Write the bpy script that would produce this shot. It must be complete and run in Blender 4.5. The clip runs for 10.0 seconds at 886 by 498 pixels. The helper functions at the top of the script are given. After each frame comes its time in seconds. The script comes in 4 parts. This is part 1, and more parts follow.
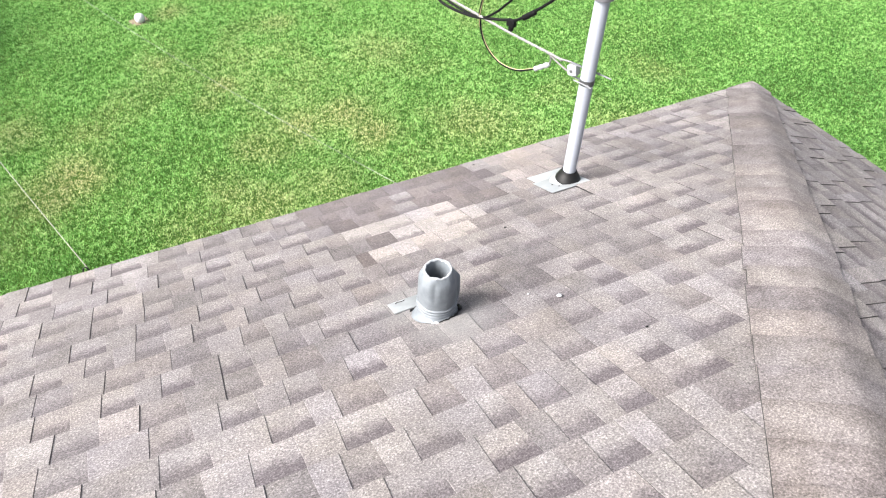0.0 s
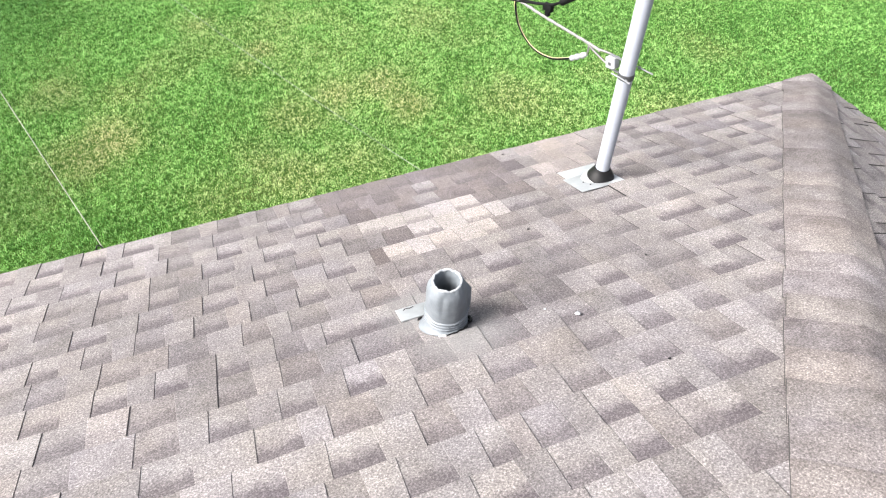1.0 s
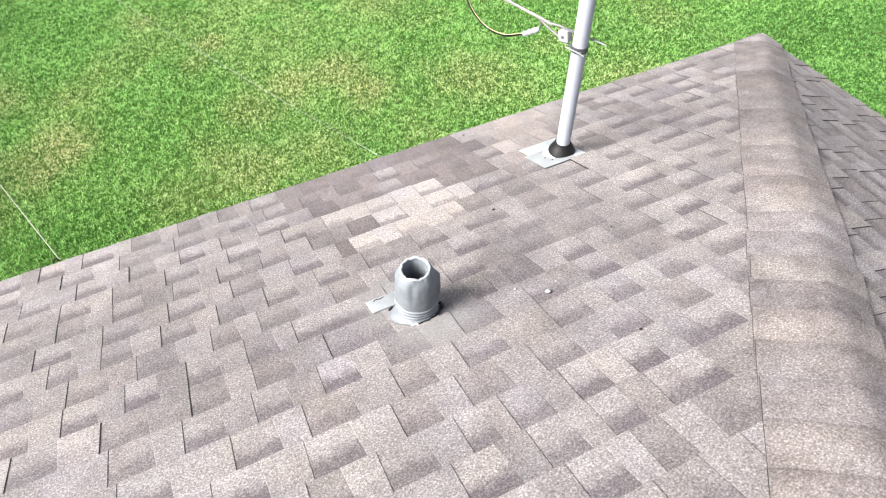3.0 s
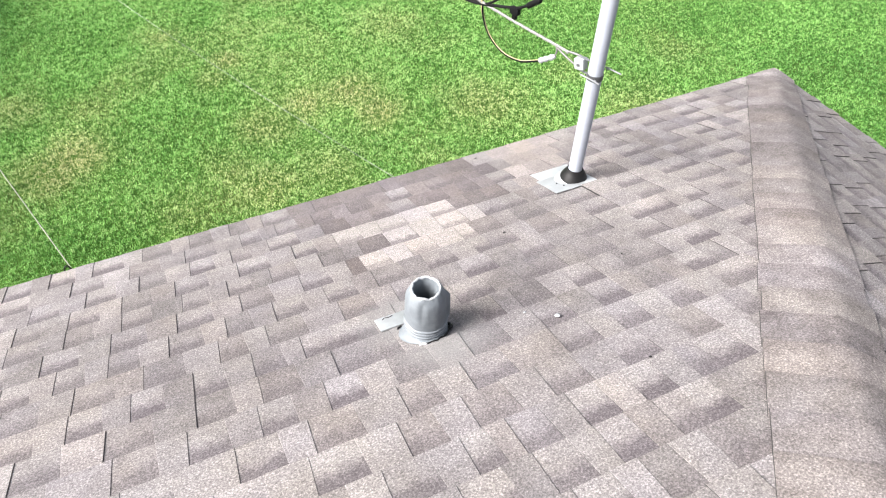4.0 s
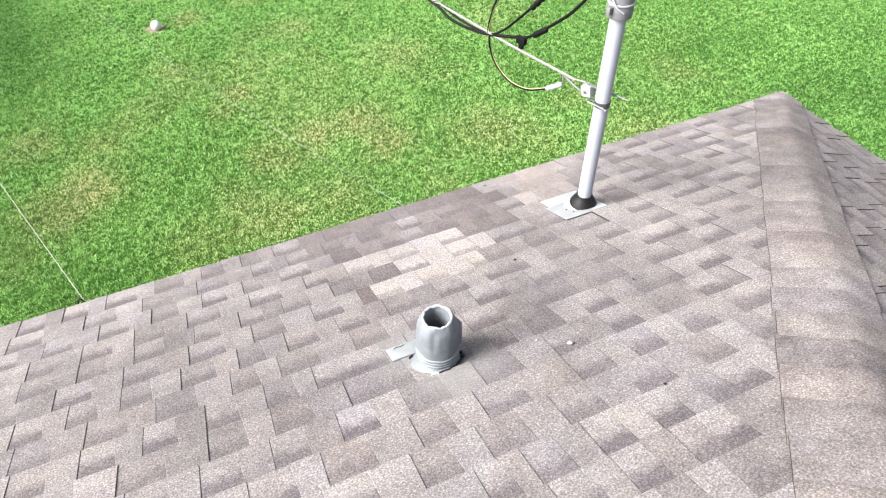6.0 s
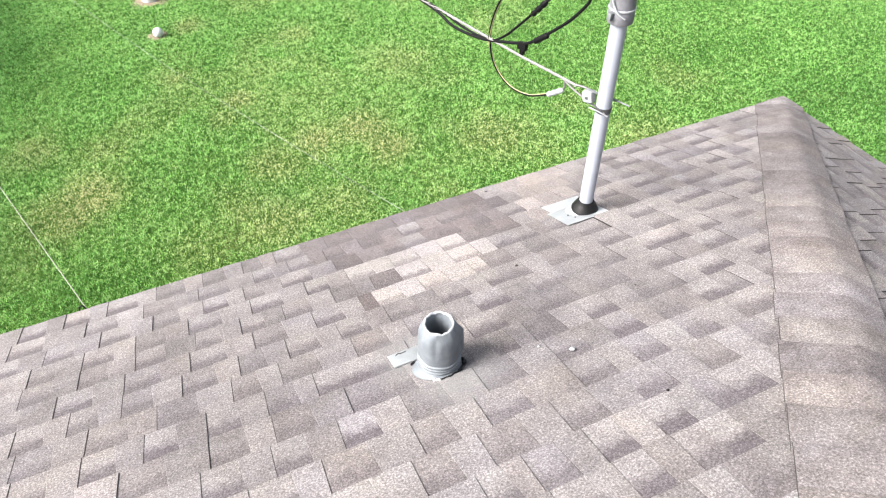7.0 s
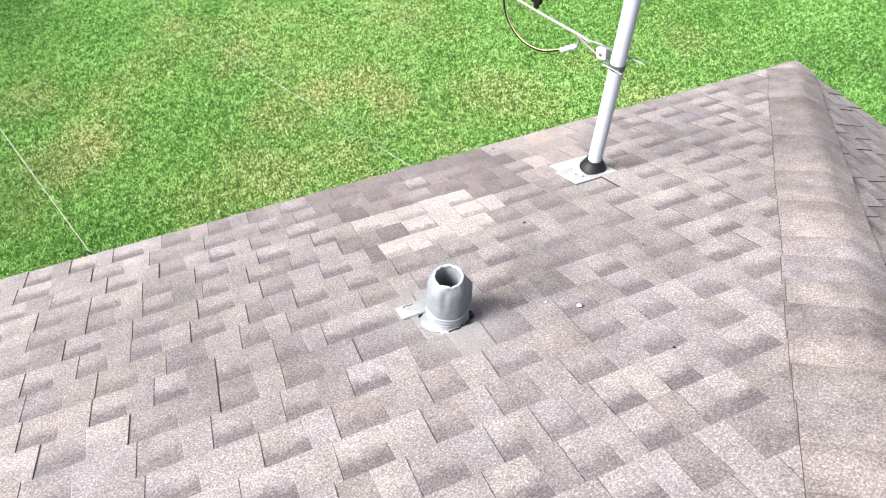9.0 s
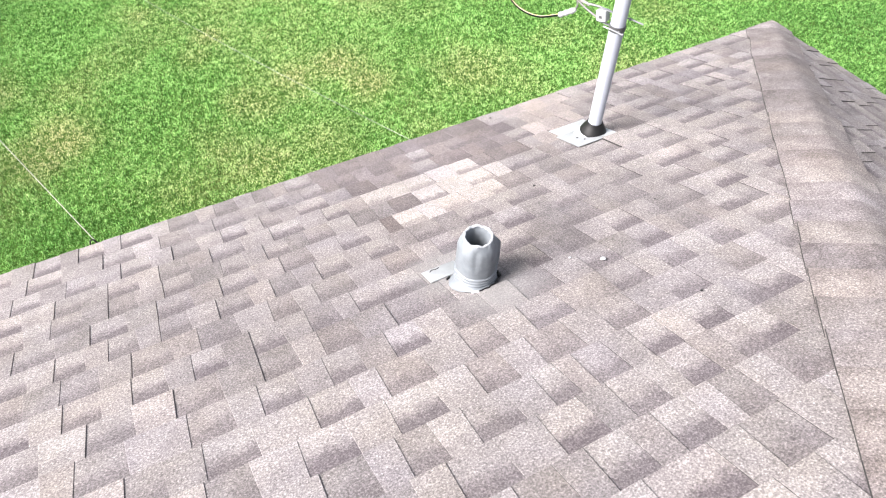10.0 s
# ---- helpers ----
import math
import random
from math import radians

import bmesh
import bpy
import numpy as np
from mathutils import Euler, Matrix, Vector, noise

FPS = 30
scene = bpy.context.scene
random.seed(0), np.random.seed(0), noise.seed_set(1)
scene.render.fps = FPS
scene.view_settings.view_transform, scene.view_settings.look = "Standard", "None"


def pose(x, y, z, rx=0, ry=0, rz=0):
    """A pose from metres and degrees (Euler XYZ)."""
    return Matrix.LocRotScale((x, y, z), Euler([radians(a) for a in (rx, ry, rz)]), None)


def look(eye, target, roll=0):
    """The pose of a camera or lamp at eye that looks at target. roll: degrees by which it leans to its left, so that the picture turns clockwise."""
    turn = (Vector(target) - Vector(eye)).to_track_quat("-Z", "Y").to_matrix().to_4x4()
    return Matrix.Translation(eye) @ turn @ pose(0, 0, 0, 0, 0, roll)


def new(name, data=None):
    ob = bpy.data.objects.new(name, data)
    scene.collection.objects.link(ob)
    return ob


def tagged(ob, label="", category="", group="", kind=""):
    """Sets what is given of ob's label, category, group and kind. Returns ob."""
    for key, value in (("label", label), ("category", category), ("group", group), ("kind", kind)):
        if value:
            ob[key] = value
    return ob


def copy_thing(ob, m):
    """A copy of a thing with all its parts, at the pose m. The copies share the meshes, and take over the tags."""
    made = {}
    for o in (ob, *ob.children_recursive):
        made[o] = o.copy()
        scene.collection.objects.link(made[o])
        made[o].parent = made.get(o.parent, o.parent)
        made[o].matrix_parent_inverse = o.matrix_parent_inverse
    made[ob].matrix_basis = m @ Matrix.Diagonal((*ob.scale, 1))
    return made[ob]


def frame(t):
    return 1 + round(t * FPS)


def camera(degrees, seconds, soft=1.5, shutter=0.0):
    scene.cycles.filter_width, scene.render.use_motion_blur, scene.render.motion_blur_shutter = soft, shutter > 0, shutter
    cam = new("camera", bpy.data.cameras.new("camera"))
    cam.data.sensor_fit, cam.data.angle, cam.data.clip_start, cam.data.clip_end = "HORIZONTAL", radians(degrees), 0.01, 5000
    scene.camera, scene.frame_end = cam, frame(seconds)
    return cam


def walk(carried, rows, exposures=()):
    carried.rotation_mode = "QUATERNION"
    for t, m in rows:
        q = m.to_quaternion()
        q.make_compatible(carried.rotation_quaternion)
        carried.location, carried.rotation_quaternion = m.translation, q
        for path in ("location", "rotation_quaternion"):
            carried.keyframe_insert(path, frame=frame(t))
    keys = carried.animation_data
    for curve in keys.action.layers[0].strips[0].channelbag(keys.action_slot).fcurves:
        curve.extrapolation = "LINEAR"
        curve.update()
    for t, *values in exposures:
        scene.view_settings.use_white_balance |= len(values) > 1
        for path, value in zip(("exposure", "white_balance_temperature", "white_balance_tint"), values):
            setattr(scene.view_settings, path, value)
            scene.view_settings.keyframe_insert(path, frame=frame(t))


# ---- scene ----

# World: x runs along the long eave, y out over the lawn, z up from the lawn.
# The roof's corner, where both eaves and the hip meet, stands over (0, 0).
EAVE = 2.159            # height of the eave over the lawn
PITCH = 0.4021          # rise per metre of run
SEC = math.sqrt(1 + PITCH * PITCH)
COS, SIN = 1 / SEC, PITCH / SEC
EXPOSED = 0.1417        # visible height of one shingle course
FIRST = 0.0267          # how much more of the eave course shows
EDGE = 0.014            # how far the long slope stops short of the eave line

# ---- camera ----
cam = camera(66.55, 10.0, soft=1.15)
ROWS = [
    (0.0, -3.5634, -2.5940, 4.4645, 62.729, -44.959, 1.887),
    (0.2, -3.5121, -2.5462, 4.4593, 63.305, -45.420, 1.396),
    (0.5, -3.4538, -2.4933, 4.4617, 64.628, -45.896, 0.771),
    (0.7, -3.4334, -2.4677, 4.4612, 65.887, -46.318, 2.001),
    (1.0, -3.4037, -2.4476, 4.4513, 67.372, -47.892, 1.468),
    (1.2, -3.3981, -2.4395, 4.4456, 66.902, -48.895, 0.834),
    (1.5, -3.3997, -2.4301, 4.4459, 65.417, -50.240, 0.876),
    (2.0, -3.3926, -2.4211, 4.4558, 64.435, -51.214, 0.610),
    (2.5, -3.3840, -2.4204, 4.4489, 63.611, -50.128, 0.592),
    (2.7, -3.3788, -2.4246, 4.4488, 63.502, -50.036, 0.064),
    (3.8, -3.3948, -2.4335, 4.4506, 63.841, -47.536, 0.513),
    (4.0, -3.4031, -2.4307, 4.4485, 64.251, -47.509, 1.489),
    (4.5, -3.4032, -2.4301, 4.4507, 65.637, -47.407, 1.662),
    (4.7, -3.4003, -2.4324, 4.4506, 65.509, -47.150, 0.549),
    (5.0, -3.3976, -2.4326, 4.4549, 65.382, -46.176, -0.201),
    (5.5, -3.4022, -2.4319, 4.4554, 65.528, -45.567, -0.265),
    (5.7, -3.4028, -2.4302, 4.4544, 65.511, -45.413, -0.215),
    (6.8, -3.4008, -2.4227, 4.4526, 65.677, -44.940, -0.476),
    (7.0, -3.4004, -2.4232, 4.4523, 65.735, -44.803, -0.534),
    (7.5, -3.3989, -2.4219, 4.4508, 65.690, -44.627, -0.590),
    (8.0, -3.4008, -2.4274, 4.4526, 65.842, -44.468, -0.451),
    (8.5, -3.4052, -2.4271, 4.4359, 65.566, -45.080, 0.182),
    (8.7, -3.4235, -2.4217, 4.4326, 65.210, -46.305, 1.026),
    (9.0, -3.4476, -2.4200, 4.4374, 65.225, -48.150, 1.395),
    (9.2, -3.4879, -2.4100, 4.4412, 63.929, -48.499, 1.131),
    (9.5, -3.5574, -2.4056, 4.4354, 62.997, -48.796, 0.957),
    (9.7, -3.6027, -2.4010, 4.4246, 62.643, -49.073, 1.096),
    (10.0, -3.6524, -2.4102, 4.4194, 60.965, -49.393, 1.410),
]


def aim(x, y, z, heading, pitch, roll):
    h, p = radians(heading), radians(pitch)
    eye = Vector((x, y, z))
    return look(eye, eye + Vector((math.cos(h) * math.cos(p), math.sin(h) * math.cos(p), math.sin(p))), roll)


# towards the end the clip's camera opens up a little and turns a shade pinker
walk(cam, [(t, aim(*r)) for t, *r in ROWS], [(0.0, 1.64, 6500, 10), (2.0, 1.62, 6500, 10), (8.0, 1.66, 6500, 10.5), (9.0, 1.71, 6500, 12), (10.0, 1.75, 6500, 13)])

# ---- light ----
SUN_ELEVATION, SUN_AZIMUTH = 40.0, 178.0      # azimuth: from +x, counter-clockwise
world = bpy.data.worlds.new("sky")
scene.world = world
world.use_nodes = True
wn = world.node_tree.nodes
sky = wn.new("ShaderNodeTexSky")
sky.sky_type, sky.sun_disc = "NISHITA", False
sky.sun_elevation, sky.sun_rotation = radians(SUN_ELEVATION), radians(90 - SUN_AZIMUTH)
sky.air_density, sky.dust_density, sky.ozone_density = 0.7, 5.0, 0.4
wn["Background"].inputs["Strength"].default_value = 0.14
haze = wn.new("ShaderNodeHueSaturation")
haze.inputs["Saturation"].default_value = 0.45
world.node_tree.links.new(sky.outputs["Color"], haze.inputs["Color"])
world.node_tree.links.new(haze.outputs["Color"], wn["Background"].inputs["Color"])
sun_data = bpy.data.lights.new("sun", "SUN")
sun_data.energy, sun_data.angle, sun_data.color = 4.4, radians(32), (1.0, 0.97, 0.94)
sun = new("sun", sun_data)
az, el = radians(SUN_AZIMUTH), radians(SUN_ELEVATION)
toward = Vector((math.cos(az) * math.cos(el), math.sin(az) * math.cos(el), math.sin(el)))
sun.matrix_world = look(toward * 30, (0, 0, 0))


# ---- materials ----
def material(name):
    m = bpy.data.materials.new(name)
    m.use_nodes = True
    return m, m.node_tree.nodes, m.node_tree.links, m.node_tree.nodes["Principled BSDF"]


def mapped_noise(nodes, links, scale, detail=3.0, rough=0.55, coord="Object"):
    tc = nodes.new("ShaderNodeTexCoord")
    n = nodes.new("ShaderNodeTexNoise")
    n.inputs["Scale"].default_value, n.inputs["Detail"].default_value, n.inputs["Roughness"].default_value = scale, detail, rough
    links.new(tc.outputs[coord], n.inputs["Vector"])
    return n


def world_noise(nodes, links, scale, detail=3.0, rough=0.55):
    g = nodes.new("ShaderNodeNewGeometry")
    n = nodes.new("ShaderNodeTexNoise")
    n.inputs["Scale"].default_value, n.inputs["Detail"].default_value, n.inputs["Roughness"].default_value = scale, detail, rough
    links.new(g.outputs["Position"], n.inputs["Vector"])
    return n


def ramp(nodes, links, source, stops):
    r = nodes.new("ShaderNodeValToRGB")
    el_ = r.color_ramp.elements
    while len(el_) < len(stops):
        el_.new(0.5)
    for e, (pos, c) in zip(el_, stops):
        e.position, e.color = pos, (*c, 1) if len(c) == 3 else (c[0], c[0], c[0], 1)
    links.new(source, r.inputs["Fac"])
    return r


def mix(nodes, links, a, b, fac, blend="MIX"):
    m = nodes.new("ShaderNodeMix")
    m.data_type, m.blend_type = "RGBA", blend
    for sock, v in ((m.inputs["Factor"], fac), (m.inputs["A"], a), (m.inputs["B"], b)):
        if isinstance(v, (int, float)):
            sock.default_value = v
        elif isinstance(v, tuple):
            sock.default_value = (*v, 1)
        else:
            links.new(v, sock)
    return m.outputs["Result"]


def math_node(nodes, links, op, a, b=0.0, clamp=False):
    m = nodes.new("ShaderNodeMath")
    m.operation, m.use_clamp = op, clamp
    for sock, v in zip(m.inputs, (a, b)):
        if isinstance(v, (int, float)):
            sock.default_value = v
        else:
            links.new(v, sock)
    return m.outputs[0]


def bump(nodes, links, bsdf, height, strength, distance):
    b = nodes.new("ShaderNodeBump")
    b.inputs["Strength"].default_value, b.inputs["Distance"].default_value = strength, distance
    links.new(height, b.inputs["Height"])
    links.new(b.outputs["Normal"], bsdf.inputs["Normal"])


def granules(name, low, high, band=0.0, joined=False, spread=0.62, blotch=11.0, dark=(0.05, 0.042, 0.047), start=0.44, soft=0.2, patch_tone=0.8):
    """Mineral granules on asphalt. band: how strongly the factory's dark granule band along one edge shows; start,
    soft: where it sets in and how softly; patch_tone: colour factor at the middle of the darker patch by the vent pipe.
    """
    m, n, l, b = material(name)
    if joined:
        rnd = n.new("ShaderNodeNewGeometry").outputs["Random Per Island"]
    else:
        rnd = n.new("ShaderNodeObjectInfo").outputs["Random"]
    blend = ramp(n, l, world_noise(n, l, blotch, 3.0, 0.65).outputs["Fac"], [(0.33, (0.0,)), (0.67, (1.0,))])
    tone = math_node(n, l, "ADD", math_node(n, l, "MULTIPLY", rnd, spread), math_node(n, l, "MULTIPLY", blend.outputs["Color"], 1 - spread), True)
    base = mix(n, l, low, high, tone)
    # the blend of granules drifts between mauve and tan
    hue = ramp(n, l, world_noise(n, l, 5.0, 3.0, 0.6).outputs["Fac"], [(0.35, (0.99, 0.985, 1.015)), (0.65, (1.015, 0.998, 0.972))])
    base = mix(n, l, base, hue.outputs["Color"], 1.0, "MULTIPLY")
    # and from piece to piece
    lot = ramp(n, l, math_node(n, l, "FRACT", math_node(n, l, "MULTIPLY", rnd, 17.31)), [(0.0, (0.985, 0.98, 1.02)), (0.5, (1.0, 1.0, 1.0)), (1.0, (1.02, 0.993, 0.982))])
    base = mix(n, l, base, lot.outputs["Color"], 1.0, "MULTIPLY")
    fine = world_noise(n, l, 190.0, 2.0, 0.75)
    speck = ramp(n, l, fine.outputs["Fac"], [(0.3, (0.48,)), (0.49, (0.94,)), (0.62, (1.4,)), (0.7, (2.0,))])
    stain = world_noise(n, l, 1.7, 4.0, 0.6)
    worn = ramp(n, l, stain.outputs["Fac"], [(0.35, (0.84,)), (0.6, (1.08,))])
    base = mix(n, l, base, worn.outputs["Color"], 1.0, "MULTIPLY")
    # a darker patch with a noisy rim, centred downslope of the vent pipe
    geo = n.new("ShaderNodeNewGeometry")
    patch_dist = n.new("ShaderNodeVectorMath")
    patch_dist.operation = "DISTANCE"
    l.new(geo.outputs["Position"], patch_dist.inputs[0])
    patch_dist.inputs[1].default_value = (-2.95, -0.9, EAVE + 0.36)
    spread_out = math_node(n, l, "ADD", patch_dist.outputs["Value"], math_node(n, l, "MULTIPLY", math_node(n, l, "SUBTRACT", stain.outputs["Fac"], 0.5), 0.8))
    dark_patch = ramp(n, l, spread_out, [(0.15, (patch_tone, patch_tone * 0.99, patch_tone * 0.99)), (0.95, (1.0, 1.0, 1.0))])
    base = mix(n, l, base, dark_patch.outputs["Color"], 1.0, "MULTIPLY")
    # grey paint sprayed round the vent pipe
    off = n.new("ShaderNodeVectorMath")
    off.operation = "DISTANCE"
    l.new(geo.outputs["Position"], off.inputs[0])
    off.inputs[1].default_value = (-2.935, -1.17, EAVE + 0.47)
    cloud = world_noise(n, l, 11.0, 3.0)
    other = n.new("ShaderNodeVectorMath")
    other.operation = "DISTANCE"
    l.new(geo.outputs["Position"], other.inputs[0])
    other.inputs[1].default_value = (-2.87, -1.345, EAVE + 0.55)
    nearest = math_node(n, l, "MINIMUM", off.outputs["Value"], other.outputs["Value"])
    reach = math_node(n, l, "ADD", nearest, math_node(n, l, "MULTIPLY", math_node(n, l, "SUBTRACT", cloud.outputs["Fac"], 0.5), 0.16))
    spray = ramp(n, l, reach, [(0.05, (0.55,)), (0.18, (0.0,))])
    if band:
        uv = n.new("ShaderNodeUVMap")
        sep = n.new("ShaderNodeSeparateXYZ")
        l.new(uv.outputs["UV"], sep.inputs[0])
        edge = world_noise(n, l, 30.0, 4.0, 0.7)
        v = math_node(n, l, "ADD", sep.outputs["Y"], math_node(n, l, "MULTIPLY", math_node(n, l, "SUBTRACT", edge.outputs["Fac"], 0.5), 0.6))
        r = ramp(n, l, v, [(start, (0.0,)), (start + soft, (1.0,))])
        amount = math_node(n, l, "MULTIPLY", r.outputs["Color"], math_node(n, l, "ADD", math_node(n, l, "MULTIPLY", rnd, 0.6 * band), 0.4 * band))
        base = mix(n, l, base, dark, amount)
    base = mix(n, l, base, speck.outputs["Color"], 1.0, "MULTIPLY")
    base = mix(n, l, base, (0.138, 0.138, 0.14), spray.outputs["Color"])
    l.new(base, b.inputs["Base Color"])
    b.inputs["Roughness"].default_value = 0.95
    b.inputs["Specular IOR Level"].default_value = 0.25
    bump(n, l, b, fine.outputs["Fac"], 0.5, 0.002)
    return m


LOW, HIGH = (0.086, 0.079, 0.0785), (0.169, 0.1585, 0.1545)
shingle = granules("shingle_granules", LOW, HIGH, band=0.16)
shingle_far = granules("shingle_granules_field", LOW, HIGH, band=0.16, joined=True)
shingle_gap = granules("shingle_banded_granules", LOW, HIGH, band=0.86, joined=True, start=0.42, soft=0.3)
shingle_pale = granules("shingle_pale_granules", (0.166, 0.155, 0.1485), (0.192, 0.18, 0.173), spread=0.75, patch_tone=0.97)
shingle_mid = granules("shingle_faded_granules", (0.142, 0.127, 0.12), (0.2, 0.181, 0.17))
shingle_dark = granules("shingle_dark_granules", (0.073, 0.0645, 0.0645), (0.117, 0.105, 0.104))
shingle_pale_far = granules("shingle_pale_granules_field", (0.168, 0.157, 0.15), (0.192, 0.18, 0.173), band=0.62, joined=True, spread=0.75, start=0.54, patch_tone=0.97)
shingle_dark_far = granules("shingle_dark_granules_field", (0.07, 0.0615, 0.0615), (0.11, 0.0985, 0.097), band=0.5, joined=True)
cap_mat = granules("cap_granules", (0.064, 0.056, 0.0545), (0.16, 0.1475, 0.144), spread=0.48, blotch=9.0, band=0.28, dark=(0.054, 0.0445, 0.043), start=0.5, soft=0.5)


def plain(name, colour, rough=0.6, metal=0.0, spec=0.5, vary=0.12, scale=40.0, relief=0.0):
    m, n, l, b = material(name)
    t = mapped_noise(n, l, scale, 4.0, 0.6)
    big = mapped_noise(n, l, scale / 8, 3.0)
    r = ramp(n, l, t.outputs["Fac"], [(0.3, (1 - vary,)), (0.7, (1 + vary * 0.6,))])
    r2 = ramp(n, l, big.outputs["Fac"], [(0.3, (1 - vary,)), (0.7, (1.0,))])
    c = mix(n, l, colour, r.outputs["Color"], 1.0, "MULTIPLY")
    c = mix(n, l, c, r2.outputs["Color"], 1.0, "MULTIPLY")
    l.new(c, b.inputs["Base Color"])
    b.inputs["Roughness"].default_value, b.inputs["Metallic"].default_value = rough, metal
    b.inputs["Specular IOR Level"].default_value = spec
    if relief:
        bump(n, l, b, t.outputs["Fac"], 0.5, relief)
    return m


asphalt_edge = plain("asphalt_cut_edge", (0.012, 0.011, 0.011), 0.9)
lead = plain("weathered_lead", (0.124, 0.139, 0.154), 0.58, 0.1, vary=0.2, scale=30, relief=0.004)
mast_paint = plain("galvanised_pipe", (0.26, 0.28, 0.32), 0.45, 0.1, vary=0.06, scale=25)
cast_grey = plain("cast_grey", (0.125, 0.126, 0.138), 0.55, 0.1, vary=0.15)
dull_steel = plain("dull_steel", (0.07, 0.072, 0.075), 0.55, 0.4, vary=0.2)
galvanised = plain("galvanised_steel", (0.15, 0.158, 0.166), 0.5, 0.4, vary=0.15)
flashing = plain("flashing_sheet", (0.215, 0.228, 0.236), 0.5, 0.15, vary=0.15, scale=20)
white_metal = plain("painted_flashing", (0.25, 0.264, 0.278), 0.45, vary=0.12, scale=20)
rubber = plain("black_rubber", (0.006, 0.006, 0.0065), 0.5, spec=0.25, vary=0.2)
porcelain = plain("white_porcelain", (0.235, 0.245, 0.255), 0.25, vary=0.05)
cable_black = plain("black_cable", (0.003, 0.003, 0.0035), 0.6, spec=0.12, vary=0.2)
cable_bare = plain("bare_aluminium_strand", (0.125, 0.121, 0.118), 0.5, 0.2, vary=0.12, scale=120)
wire_grey = plain("grey_drop_wire", (0.17, 0.175, 0.14), 0.5, vary=0.15)
wire_dull = plain("dull_wire", (0.25, 0.27, 0.23), 0.55, vary=0.7, scale=5)
yellow_stripe = plain("neutral_lead_yellow", (0.36, 0.32, 0.16), 0.5)
white_plastic = plain("white_plastic", (0.45, 0.46, 0.46), 0.35, vary=0.06)
wall_paint = plain("wall_render", (0.72, 0.69, 0.63), 0.85, vary=0.06, scale=60, relief=0.002)
white_trim = plain("white_trim", (0.75, 0.75, 0.73), 0.5, vary=0.05)
soil = plain("bare_soil", (0.16, 0.128, 0.085), 0.95, vary=0.35, scale=18, relief=0.01)
drip_metal = plain("drip_edge", (0.16, 0.15, 0.135), 0.5, 0.2)


# ---- building helpers ----
def mesh(name, bm, mats):
    me = bpy.data.meshes.new(name)
    bm.normal_update()
    bm.to_mesh(me)
    bm.free()
    for m in mats if isinstance(mats, (list, tuple)) else [mats]:
        me.materials.append(m)
    return me


def smooth(me, angle=40):
    me.shade_smooth()
    me.set_sharp_from_angle(angle=radians(angle))
    return me


def part(name, bm, mats, parent, label="", soft=True):
    me = mesh(name, bm, mats)
    if soft:
        smooth(me)
    ob = new(name, me)
    ob.parent = parent
    if label:
        ob["label"] = label
    return ob


def empty(name, x, y, z):
    ob = new(name)
    ob.empty_display_size = 0.1
    ob.location = (x, y, z)
    return ob


def lathe(profile, seg=32, close=True, wobble=None):
    """A turned body about z from (radius, height) pairs."""
    bm = bmesh.new()
    rings = []
    for i, (r, z) in enumerate(profile):
        ring = []
        for k in range(seg):
            a = 2 * math.pi * k / seg
            dr, dz = wobble(a, i, r, z) if wobble else (0, 0)
            ring.append(bm.verts.new(((r + dr) * math.cos(a), (r + dr) * math.sin(a), z + dz)))
        rings.append(ring)
    for a, b in zip(rings, rings[1:]):
        for k in range(seg):
            bm.faces.new((a[k], a[(k + 1) % seg], b[(k + 1) % seg], b[k]))
    if close:
        bm.faces.new(list(reversed(rings[0])))
        bm.faces.new(rings[-1])
    return bm


def box(bm, lo, hi, bevel=0.0, m=None):
    c = [(a + b) / 2 for a, b in zip(lo, hi)]
    d = [b - a for a, b in zip(lo, hi)]
    mat = Matrix.Translation(c) @ Matrix.Diagonal((*d, 1))
    if m is not None:
        mat = m @ mat
    made = bmesh.ops.create_cube(bm, size=1.0, matrix=mat)
    if bevel:
        edges = list({e for v in made["verts"] for e in v.link_edges})
        bmesh.ops.bevel(bm, geom=edges, offset=bevel, segments=2, affect="EDGES", profile=0.6)


def spline(points, per=8):
    """A smooth line through the points (Catmull-Rom)."""
    pts = [Vector(p) for p in points]
    ext = [2 * pts[0] - pts[1], *pts, 2 * pts[-1] - pts[-2]]
    out = []
    for i in range(1, len(ext) - 2):
        a, b, c, d = ext[i - 1:i + 3]
        for k in range(per):
            u = k / per
            out.append(0.5 * ((2 * b) + (c - a) * u + (2 * a - 5 * b + 4 * c - d) * u * u + (3 * b - a - 3 * c + d) * u ** 3))
    out.append(pts[-1])
    return out


